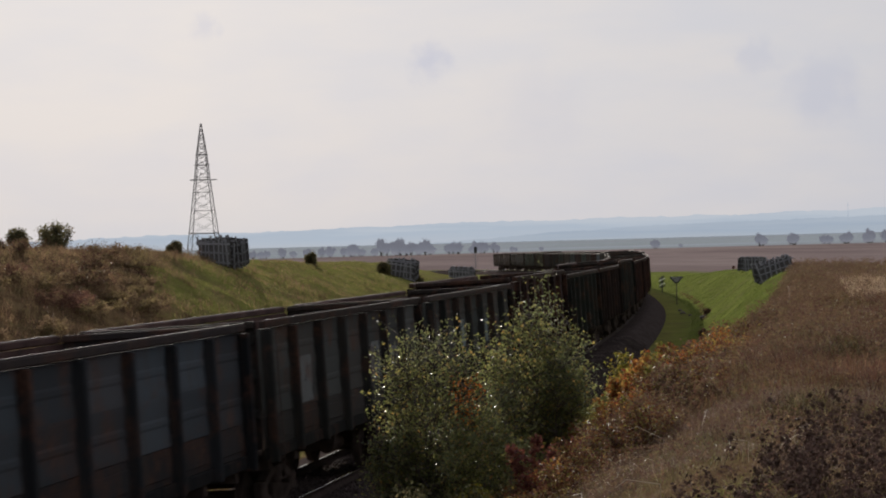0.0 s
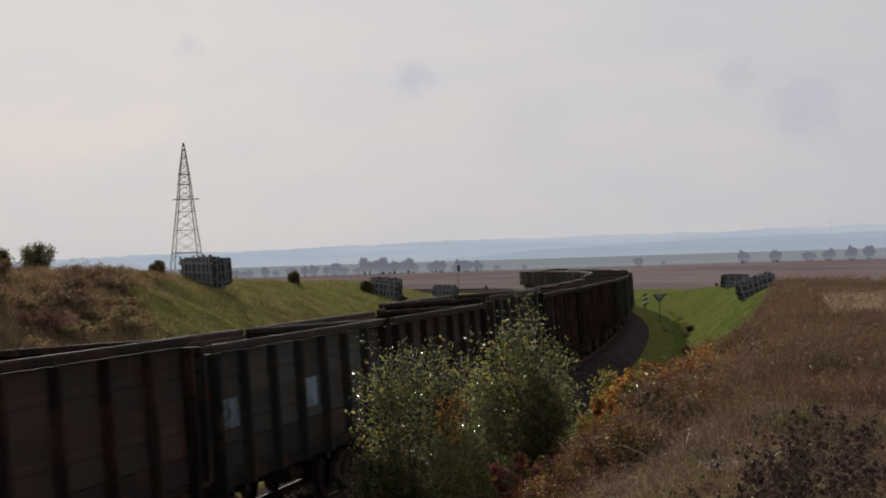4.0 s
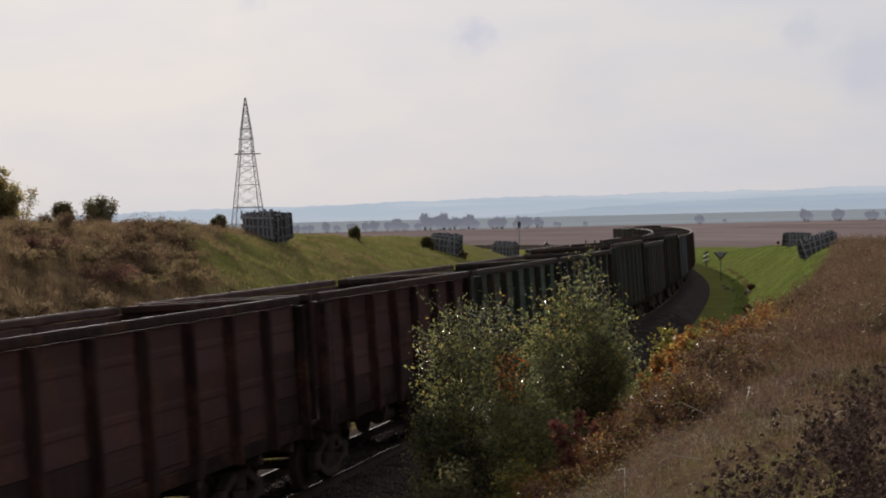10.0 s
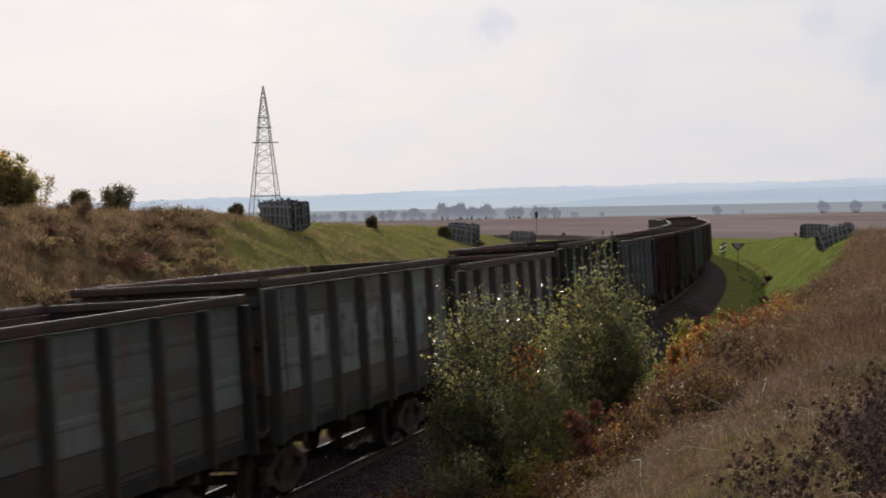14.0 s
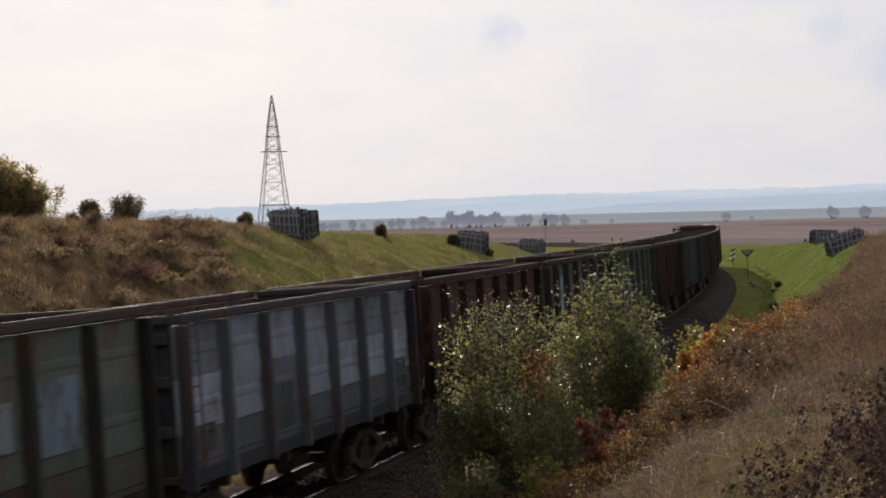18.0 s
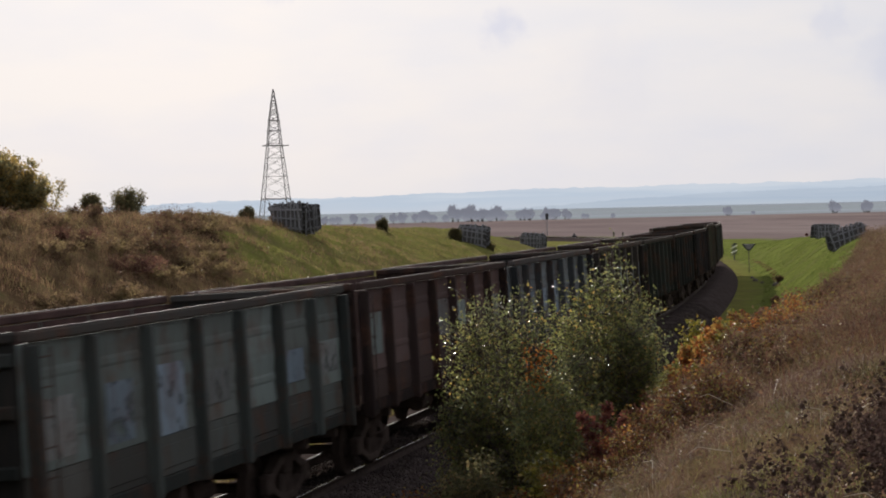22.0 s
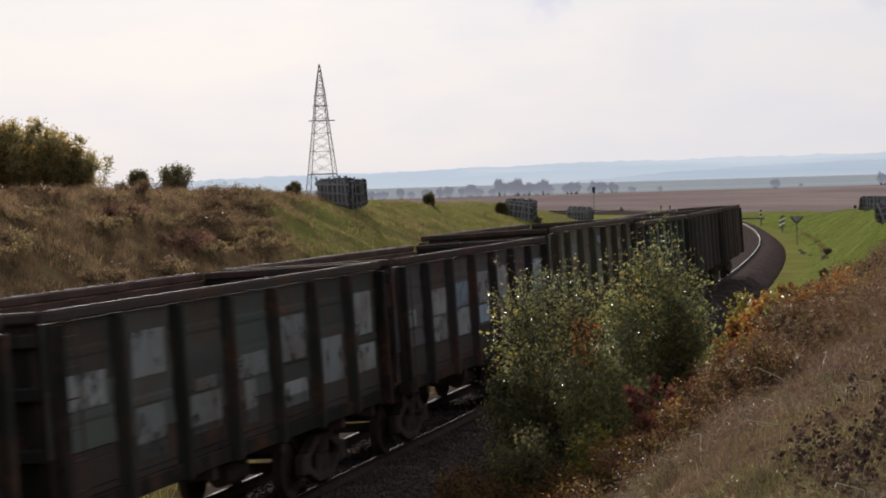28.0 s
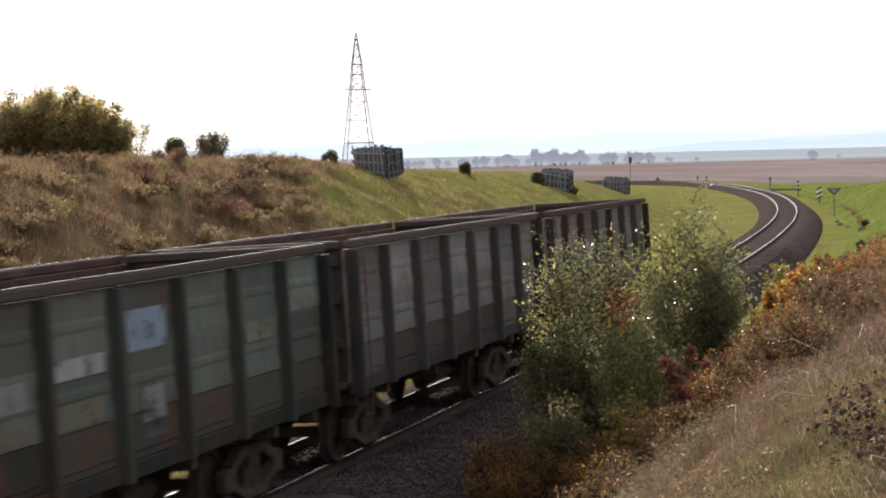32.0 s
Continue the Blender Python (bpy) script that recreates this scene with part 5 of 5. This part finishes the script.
def weeds(name, s_rng, d_rng, clumps, per, rad, h, leaf, label, keep=None):
    """Low leafy growth in loose clumps between the grass."""
    s, d = RNG.uniform(*s_rng, clumps), RNG.uniform(*d_rng, clumps)
    th = np.interp(s, TS, TH)
    p = np.stack([np.interp(s, TS, TX) + d * np.sin(th), np.interp(s, TS, TY) - d * np.cos(th)], 1)
    if keep is not None:
        ok = keep(s, d, p)
        p = p[ok]
    n = len(p)
    z = height(p[:, 0], p[:, 1])
    hh = h * RNG.uniform(0.4, 1.3, (n, 1))
    u = RNG.uniform(0, 1, (n, per)) ** 0.7
    r = rad * RNG.uniform(0.5, 1.5, (n, 1)) * RNG.normal(size=(n, per)) * (0.35 + 0.65 * u)
    az = RNG.uniform(0, 3.1416, (n, per))
    c = np.stack([p[:, :1] + r * np.cos(az), p[:, 1:] + r * np.sin(az), z[:, None] + u * hh], 2).reshape(-1, 3)
    ob = put(name, leaf_mesh(name, c, leaf), "leaf_weed")
    tagged(ob, label, "weeds", kind="stuff")


weeds("weeds", (-30, -5), (5.2, 13), 3200, 30, 0.08, 0.26, 0.011, "withered leafy weeds among the dry grass")
weeds("weeds", (-8, 30), (3.4, 13), 3400, 28, 0.12, 0.42, 0.018, "withered leafy weeds among the dry grass")
weeds("weeds", (28, 95), (3.8, 15), 1800, 24, 0.16, 0.5, 0.03, "withered leafy weeds among the dry grass", wild_right)
weeds("weeds", (0, 75), (-26, -5), 3000, 26, 0.2, 0.5, 0.032, "withered leafy weeds among the dry grass", wild_left)


def make_weeds():
    """Dead thistle-like plants with dark heads close to the eye, and pale broken stalks."""
    rnd = random.Random(21)
    spots = [(2.75, 11.3), (2.95, 11.9), (2.5, 12.6), (3.15, 12.4), (3.3, 11.6), (2.7, 10.7), (3.05, 10.9), (2.35, 11.5), (3.5, 12.8), (2.85, 13.3), (3.45, 13.6), (2.3, 10.6), (3.9, 14.6), (4.3, 15.6), (2.6, 9.9), (2.95, 10.2)] + [(rnd.uniform(3.05, 3.9), rnd.uniform(11.0, 13.8)) for _ in range(8)]
    for i, (x, y) in enumerate(spots):
        ob = thing("dead_thistle", pose(x, y, ground_z(x, y), 0, 0, rnd.uniform(0, 360)), "dead brown thistle with dark dry seed heads", "weed", "dead weeds near the path")
        segs, tips = grow((0, 0, 0), rnd.uniform(0.42, 0.68), rnd.uniform(0.25, 0.42), 5, 3, rnd, low=0.3)
        put("woody_frame", stems_mesh("woody_frame", [(a, b, r * 0.5) for a, b, r in segs]), "seed_head", ob)
        for a, b in tips[::2]:
            bm = bmesh.new()
            bmesh.ops.create_icosphere(bm, subdivisions=1, radius=rnd.uniform(0.007, 0.017), matrix=Matrix.Translation(b))
            for v in bm.verts:
                v.co += Vector((rnd.uniform(-1, 1), rnd.uniform(-1, 1), rnd.uniform(-1, 1))) * 0.009
            part("seed_head", bm, "seed_head", ob)
        put("leaves", leaf_mesh("leaves", leaf_points(tips, 6, 0.02), 0.013), "leaf_thistle", ob)
    for i in range(30):
        x, y = rnd.uniform(0.9, 4.6), rnd.uniform(9.5, 21)
        bm = bmesh.new()
        az, ln = rnd.uniform(0, 6.28), rnd.uniform(0.08, 0.3)
        up = rnd.choice((0.15, 0.3, 0.5))
        a = Vector((0, 0, rnd.uniform(0.04, 0.14)))
        b = a + Vector((math.cos(az), math.sin(az), up)).normalized() * ln
        c = b + Vector((math.cos(az + 0.6), math.sin(az + 0.6), up - 0.7)).normalized() * ln * rnd.uniform(0.2, 0.6)
        rod(bm, Vector((a.x, a.y, -0.02)), a, 0.003, 0.003, 5)
        rod(bm, a, b, 0.0045, 0.003, 5)
        rod(bm, b, c, 0.003, 0.002, 5)
        me = bm_mesh("dry_stalk", bm)
        tagged(put("dry_stalk", me, "dry_stalk", None, pose(x, y, ground_z(x, y))), "pale broken dry stalk standing in the grass", "stalk", "dry stalks near the path")


make_weeds()


# ======================= things along the line =======================
def make_fence_stacks():
    """Stacks of wooden snow-fence panels, each panel slats nailed on battens."""
    w, h = 2.1, 1.28
    # slats side by side, one rebated sheet; upright battens nailed over it
    bm = bmesh.new()
    prof = []
    for i in range(11):
        x = -w / 2 + i * w / 11
        prof += [(x + 0.005, -0.016), (x + w / 11 - 0.03, -0.016), (x + w / 11 - 0.03, -0.004), (x + w / 11 + 0.005, -0.004)]
    prof += [(w / 2, 0.016), (-w / 2 + 0.005, 0.016)]
    lo = [bm.verts.new((x, y, 0)) for x, y in prof]
    hi = [bm.verts.new((x, y, h + 0.05 * math.sin(x * 9))) for x, y in prof]
    k = len(prof)
    for i in range(k):
        bm.faces.new((lo[i], lo[(i + 1) % k], hi[(i + 1) % k], hi[i]))
    bm.faces.new(hi)
    bm.faces.new(lo[::-1])
    panel = bm_mesh("fence_panel", bm)
    panel.materials.append(MATS["wood_grey"])
    bm = bmesh.new()
    box(bm, -0.045, 0.045, -0.062, -0.017, -0.04, h + 0.09)
    batten = bm_mesh("batten", bm)
    batten.materials.append(MATS["wood_pale"])

    bm = bmesh.new()
    box(bm, -w / 2 - 0.05, w / 2 + 0.05, -0.088, -0.063, -0.05, 0.05)
    rail = bm_mesh("rail", bm)
    rail.materials.append(MATS["wood_pale"])

    def add_panel(st, m):
        pn = put("fence_panel", panel, None, st, m)
        for z in (0.2, 0.68, 1.14):
            put("rail", rail, None, pn, pose(rnd.uniform(-0.06, 0.06), 0, z, 0, rnd.uniform(-2, 2), 0))
        for x in (-0.92, -0.62, -0.31, 0.0, 0.31, 0.62, 0.92):
            put("batten", batten, None, pn, pose(x, 0, rnd.uniform(-0.1, 0.1), 0, rnd.uniform(-6, 6), 0))
    rnd = random.Random(9)
    rows = ((-0.0312, 108.5, -38, 0, 1.03, 11, "upright stack of weathered grey snow-fence panels on the bank"),
            (0.0545, 153.5, -25, 7, 1.0, 9, "leaning stack of weathered grey snow-fence panels on the bank"),
            (0.0838, 196, -25, 5, 0.92, 8, "low stack of weathered grey snow-fence panels in the grass"))
    for px, y, turn, tilt, k, count, words in rows:
        x = px * y
        st = thing("fence_panel_stack", pose(x, y, ground_z(x, y) - 0.04, 0, tilt, turn), words, "fence stack", "stacks of fence panels")
        for i in range(count):
            add_panel(st, pose(rnd.uniform(-0.13, 0.13), -0.45 + i * 0.13, rnd.uniform(-0.14, 0.2), rnd.uniform(4, 9), rnd.uniform(-4, 4), rnd.uniform(-2, 2)))
        for xx in (-0.7, 0.7):
            bm = bmesh.new()
            box(bm, xx - 0.07, xx + 0.07, -0.6, 1.0, -0.06, 0.0)
            part("bearer", bm, "wood_grey", st)
    for (px, y, tilt, turn, words) in ((0.2362, 118, -15, 8, "tilted stack of weathered grey snow-fence panels on the slope"), (0.2247, 168, 2, 20, "stack of weathered grey snow-fence panels behind the slope")):
        x = px * y
        st = thing("fence_panel_stack", pose(x, y, ground_z(x, y) - (0.0 if tilt > 0 else 0.16), 0, tilt, turn), words, "fence stack", "stacks of fence panels")
        st.scale = (1, 1, 0.78)
        for i in range(9):
            add_panel(st, pose(rnd.uniform(-0.09, 0.09), -0.45 + i * 0.13, rnd.uniform(0, 0.08), rnd.uniform(3, 6), rnd.uniform(-3, 3), 0))


make_fence_stacks()


def make_tower():
    y = 434.0
    x = -0.0390 * y
    zb = ground_z(x, y)
    tw = thing("lattice_tower", pose(x, y, zb, 0, 0, 12), "grey steel lattice transmission tower with one crossarm", "pylon")
    top = EYE_Z + 0.0605 * y - zb
    prof = [(0, 3.75), (top * 0.30, 2.62), (top * 0.64, 1.42), (top * 0.80, 0.96), (top * 0.92, 0.45), (top, 0.08)]

    def half(z):
        return float(np.interp(z, [p[0] for p in prof], [p[1] for p in prof]))
    rings = [0.0]
    while rings[-1] < top - 1.0:
        rings.append(rings[-1] + max(0.9, half(rings[-1]) * 0.95))
    rings[-1] = top
    cs = ((-1, -1), (1, -1), (1, 1), (-1, 1))

    def at(k, z):
        return Vector((cs[k % 4][0] * half(z), cs[k % 4][1] * half(z), z))
    for k in range(4):
        bm = bmesh.new()
        for a, b in zip(prof, prof[1:]):
            beam(bm, at(k, a[0]), at(k, b[0]), 0.115)
        part("leg", bm, "galvanised", tw)
        bm = bmesh.new()
        for i, (a, b) in enumerate(zip(rings, rings[1:])):
            beam(bm, at(k, a), at(k + 1, b), 0.06)
            beam(bm, at(k + 1, a), at(k, b), 0.06)
            if i % 2 == 1:
                beam(bm, at(k, a), at(k + 1, a), 0.06)
        part("bracing", bm, "galvanised", tw)
    for f, ln, th in ((0.64, 2.4, 0.17), (0.80, 1.2, 0.13), (0.735, 1.6, 0.10), (0.30, 2.62, 0.11)):
        z = top * f
        bm = bmesh.new()
        for sg in (-1, 1):
            beam(bm, (-ln, sg * half(z) * 0.9, z), (ln + 0.5 * (f == 0.64), sg * half(z) * 0.4, z), th)
            beam(bm, (sg * half(z), -half(z), z), (sg * half(z), half(z), z), th)
        part("crossarm", bm, "galvanised", tw)


make_tower()


def make_signs():
    def ground_pose(px, y):
        x = px * y
        return x, y, ground_z(x, y)
    # board with a point, beside the curve
    x, y, z = ground_pose(0.1876, 172)
    sg = thing("track_sign", pose(x, y, z, 0, 0, -6), "dark triangular track sign on a post", "sign")
    bm = bmesh.new()
    rod(bm, (0, 0, -0.1), (0, 0, 1.85), 0.035, seg=8)
    part("post", bm, "paint_black", sg)
    bm = bmesh.new()
    vs = [bm.verts.new(p) for p in ((-0.55, -0.05, 2.32), (-0.14, -0.05, 1.84), (0.14, -0.05, 1.84), (0.55, -0.05, 2.32), (0.55, -0.05, 2.4), (-0.55, -0.05, 2.4))]
    f = bm.faces.new(vs)
    g = bmesh.ops.extrude_face_region(bm, geom=[f])
    bmesh.ops.translate(bm, vec=(0, 0.03, 0), verts=[q for q in g["geom"] if isinstance(q, bmesh.types.BMVert)])
    board = part("board", bm, "paint_black", sg)
    bm = bmesh.new()
    box(bm, -0.46, 0.46, -0.058, -0.0505, 2.33, 2.36)
    part("stripe", bm, "paint_white", board)
    bm = bmesh.new()
    vs = [bm.verts.new(p) for p in ((-0.36, -0.0515, 2.29), (-0.10, -0.0515, 1.96), (0.10, -0.0515, 1.96), (0.36, -0.0515, 2.29))]
    f = bm.faces.new(vs)
    g = bmesh.ops.extrude_face_region(bm, geom=[f])
    bmesh.ops.translate(bm, vec=(0, -0.006, 0), verts=[q for q in g["geom"] if isinstance(q, bmesh.types.BMVert)])
    part("field", bm, "concrete_grey", board)
    # striped marker boards
    for px, y, hh, words in ((0.1806, 214, 1.75, "black and white striped marker board by the track"), (0.1705, 250, 2.0, "striped marker post by the track")):
        x, y, z = ground_pose(px, y)
        mk = thing("marker_board", pose(x, y, z), words, "marker", "marker boards by the track")
        bm = bmesh.new()
        box(bm, -0.06, 0.06, -0.05, 0.05, -0.1, hh, 0.01)
        part("post", bm, "paint_black", mk)
        wide = 0.33 if px > 0.175 else 0.13
        for i in range(5):
            bm = bmesh.new()
            box(bm, -wide, wide, -0.09, -0.06, 0, 0.11, m=pose(0, 0, hh - 0.2 - i * 0.24, 0, -24, 0))
            part("stripe", bm, "paint_white" if i % 2 else "paint_black", mk)
    # thin posts further on
    for px, y, hh in ((0.1572, 330, 1.8), (0.1268, 400, 1.7), (0.1225, 405, 1.7)):
        x, y, z = ground_pose(px, y)
        bm = bmesh.new()
        rod(bm, (0, 0, -0.1), (0, 0, hh), 0.09, 0.07, 8)
        box(bm, -0.16, 0.16, -0.1, 0.1, hh - 0.7, hh, 0.03)
        tagged(put("track_post", bm_mesh("track_post", bm), "stone_dark", None, pose(x, y, z)), "weathered dark post beside the track", "post", "posts by the track")
    # low dark pipe beside the curve
    x, y, z = ground_pose(0.164, 290)
    bm = bmesh.new()
    rod(bm, (-2.2, 0, 0.35), (2.4, 0.3, 0.3), 0.12, seg=8)
    for xx in (-1.8, 2.0):
        rod(bm, (xx, 0.1, -0.1), (xx, 0.1, 0.35), 0.08, seg=6)
    tagged(put("pipe_rail", bm_mesh("pipe_rail", bm), "stone_dark", None, pose(x, y, z)), "low dark barrier rail in the grass", "barrier")
    # light signal far along the line
    x, y = 0.0905 * 478, 478
    z = ground_z(x, y)
    si = thing("railway_signal", pose(x, y, z), "grey railway signal mast with a black head", "signal")
    bm = bmesh.new()
    rod(bm, (0, 0, -0.2), (0, 0, 4.7), 0.11, 0.09, 8)
    part("mast", bm, "galvanised", si)
    bm = bmesh.new()
    box(bm, -0.36, 0.36, -0.12, 0.1, 3.7, 5.1, 0.12)
    part("signal_head", bm, "paint_black", si)
    bm = bmesh.new()
    rod(bm, (-0.4, 0.1, 0.2), (-0.4, 0.1, 3.9), 0.03, seg=5)
    part("ladder", bm, "galvanised", si)
    x, y = 0.1034 * 425, 425
    bm = bmesh.new()
    box(bm, -0.5, 0.5, -0.35, 0.35, -0.05, 1.15, 0.12)
    box(bm, -0.16, 0.16, -0.16, 0.16, 1.15, 1.5, 0.05)
    tagged(put("relay_cabinet", bm_mesh("relay_cabinet", bm), "paint_black", None, pose(x, y, ground_z(x, y))), "dark relay cabinet beside the line", "cabinet")
    # white forked marker on the inside of the curve
    x, y = 0.130 * 345, 345
    x -= 1.2
    bm = bmesh.new()
    beam(bm, (0, 0, -0.1), (0.0, 0, 0.75), 0.12)
    beam(bm, (0.45, 0, -0.1), (1.05, 0, 0.85), 0.12)
    tagged(put("white_marker", bm_mesh("white_marker", bm), "paint_white", None, pose(x, y, ground_z(x, y))), "pair of white marker stakes in the grass", "marker")
    # dark stones and a ditch edge on the green slope
    rnd = random.Random(3)
    for px, y, r in ((0.2005, 133, 0.24), (0.1905, 152, 0.22), (0.189, 158, 0.18), (0.194, 146, 0.16)):
        x = px * y
        bm = bmesh.new()
        bmesh.ops.create_icosphere(bm, subdivisions=2, radius=r)
        for v in bm.verts:
            v.co *= 1 + 0.25 * noise.noise(v.co * 5 + Vector((px * 90, 0, 0)))
            v.co.z *= 0.7
        tagged(put("stone", bm_mesh("stone", bm, True), "stone_dark", None, pose(x, y, ground_z(x, y) + r * 0.2)), "dark stone half sunk in the green slope", "stone", "stones on the slope")
    # far mast and a pale house in the haze
    x, y = 0.273 * 2400, 2400
    bm = bmesh.new()
    rod(bm, (0, 0, -2), (0, 0, 40), 0.45, 0.25, 6)
    for k in (12, 24, 36):
        box(bm, -0.8, 0.8, -0.8, 0.8, k, k + 0.5)
    # the mast glows in the far ridge's haze colour
    tagged(put("radio_mast", bm_mesh("radio_mast", bm), "haze_glow_blue", None, pose(x, y, ground_z(x, y))), "slender grey mast far off in the haze", "mast")
    x, y = -0.0345 * 2300, 2300
    ho = thing("farmhouse", pose(x, y, ground_z(x, y) - 0.3, 0, 0, 15), "far white farmhouse with a pale roof", "house")
    bm = bmesh.new()
    box(bm, -6, 6, -3.5, 3.5, 0, 6.5)
    part("wall", bm, "paint_white", ho)
    bm = bmesh.new()
    a = [bm.verts.new(p) for p in ((-6.4, -4, 6.5), (6.4, -4, 6.5), (6.4, 4, 6.5), (-6.4, 4, 6.5), (-6.4, 0, 9.6), (6.4, 0, 9.6))]
    for q in ((0, 1, 5, 4), (2, 3, 4, 5), (1, 2, 5), (3, 0, 4), (3, 2, 1, 0)):
        bm.faces.new([a[i] for i in q])
    part("roof", bm, "galvanised", ho)


make_signs()


def make_far_trees():
    rnd = random.Random(12)
    kinds = []
    for k in range(5):
        ob = thing("tree", None, "hazy autumn tree at the field's far edge", "tree", "trees beyond the field")
        h = (7.5, 9.0, 6.0, 8.0, 5.0)[k]
        segs, tips = grow((0, 0, 0), h, h * 0.36, 10, 5, rnd, low=0.4)
        segs.append((Vector((0, 0, -0.5)), Vector((0, 0, h * 0.45)), 0.22))
        put("trunk", stems_mesh("trunk", segs), "bark", ob)
        # crowns glow in the haze's blue-grey, not in a leaf colour
        put("crown", leaf_mesh("crown", leaf_points(tips, 8, 0.4), 0.40), "haze_glow_trees", ob)
        kinds.append(ob)
    used = set()
    spots = []
    for px, n, k in ((-0.0157, 2, 0.6), (-0.011, 2, 0.8), (-0.0016, 2, 0.85), (0.004, 1, 1.0), (0.0108, 2, 0.85), (0.016, 1, 0.8), (0.022, 2, 0.95), (0.0284, 2, 0.9), (0.032, 2, 1.05), (0.0365, 2, 0.95), (0.042, 2, 1.0), (0.047, 2, 1.1), (0.0535, 5, 1.1), (0.058, 4, 0.9), (0.0635, 3, 1.0), (0.0675, 3, 1.1), (0.079, 4, 0.8), (0.0825, 3, 0.8), (0.0895, 3, 0.9), (0.0945, 4, 0.85), (0.0995, 3, 0.8), (0.109, 2, 0.6), (0.122, 1, 0.5), (0.178, 4, 0.8), (0.19, 1, 0.5), (0.23, 4, 1.0), (0.245, 4, 0.9), (0.262, 5, 0.8), (0.272, 6, 0.9), (0.283, 6, 1.0), (0.292, 5, 0.9)):
        for _ in range(n):
            spots.append((px + rnd.uniform(-0.0016, 0.0016), rnd.uniform(1280, 1330), k * 1.15))
    for i, (px, y, big) in enumerate(spots):
        k = rnd.randrange(5)
        sc = big * rnd.uniform(0.7, 1.0)
        m = pose(px * y, y, ground_z(px * y, y), 0, 0, rnd.uniform(0, 360))
        if k in used:
            ob = copy_thing(kinds[k], m)
        else:
            ob = kinds[k]
            ob.matrix_basis = m
            used.add(k)
        ob.scale = (sc * 1.15, sc * 1.15, sc)
    for k in range(5):
        if k not in used:
            bpy.data.objects.remove(kinds[k])


make_far_trees()


motions()
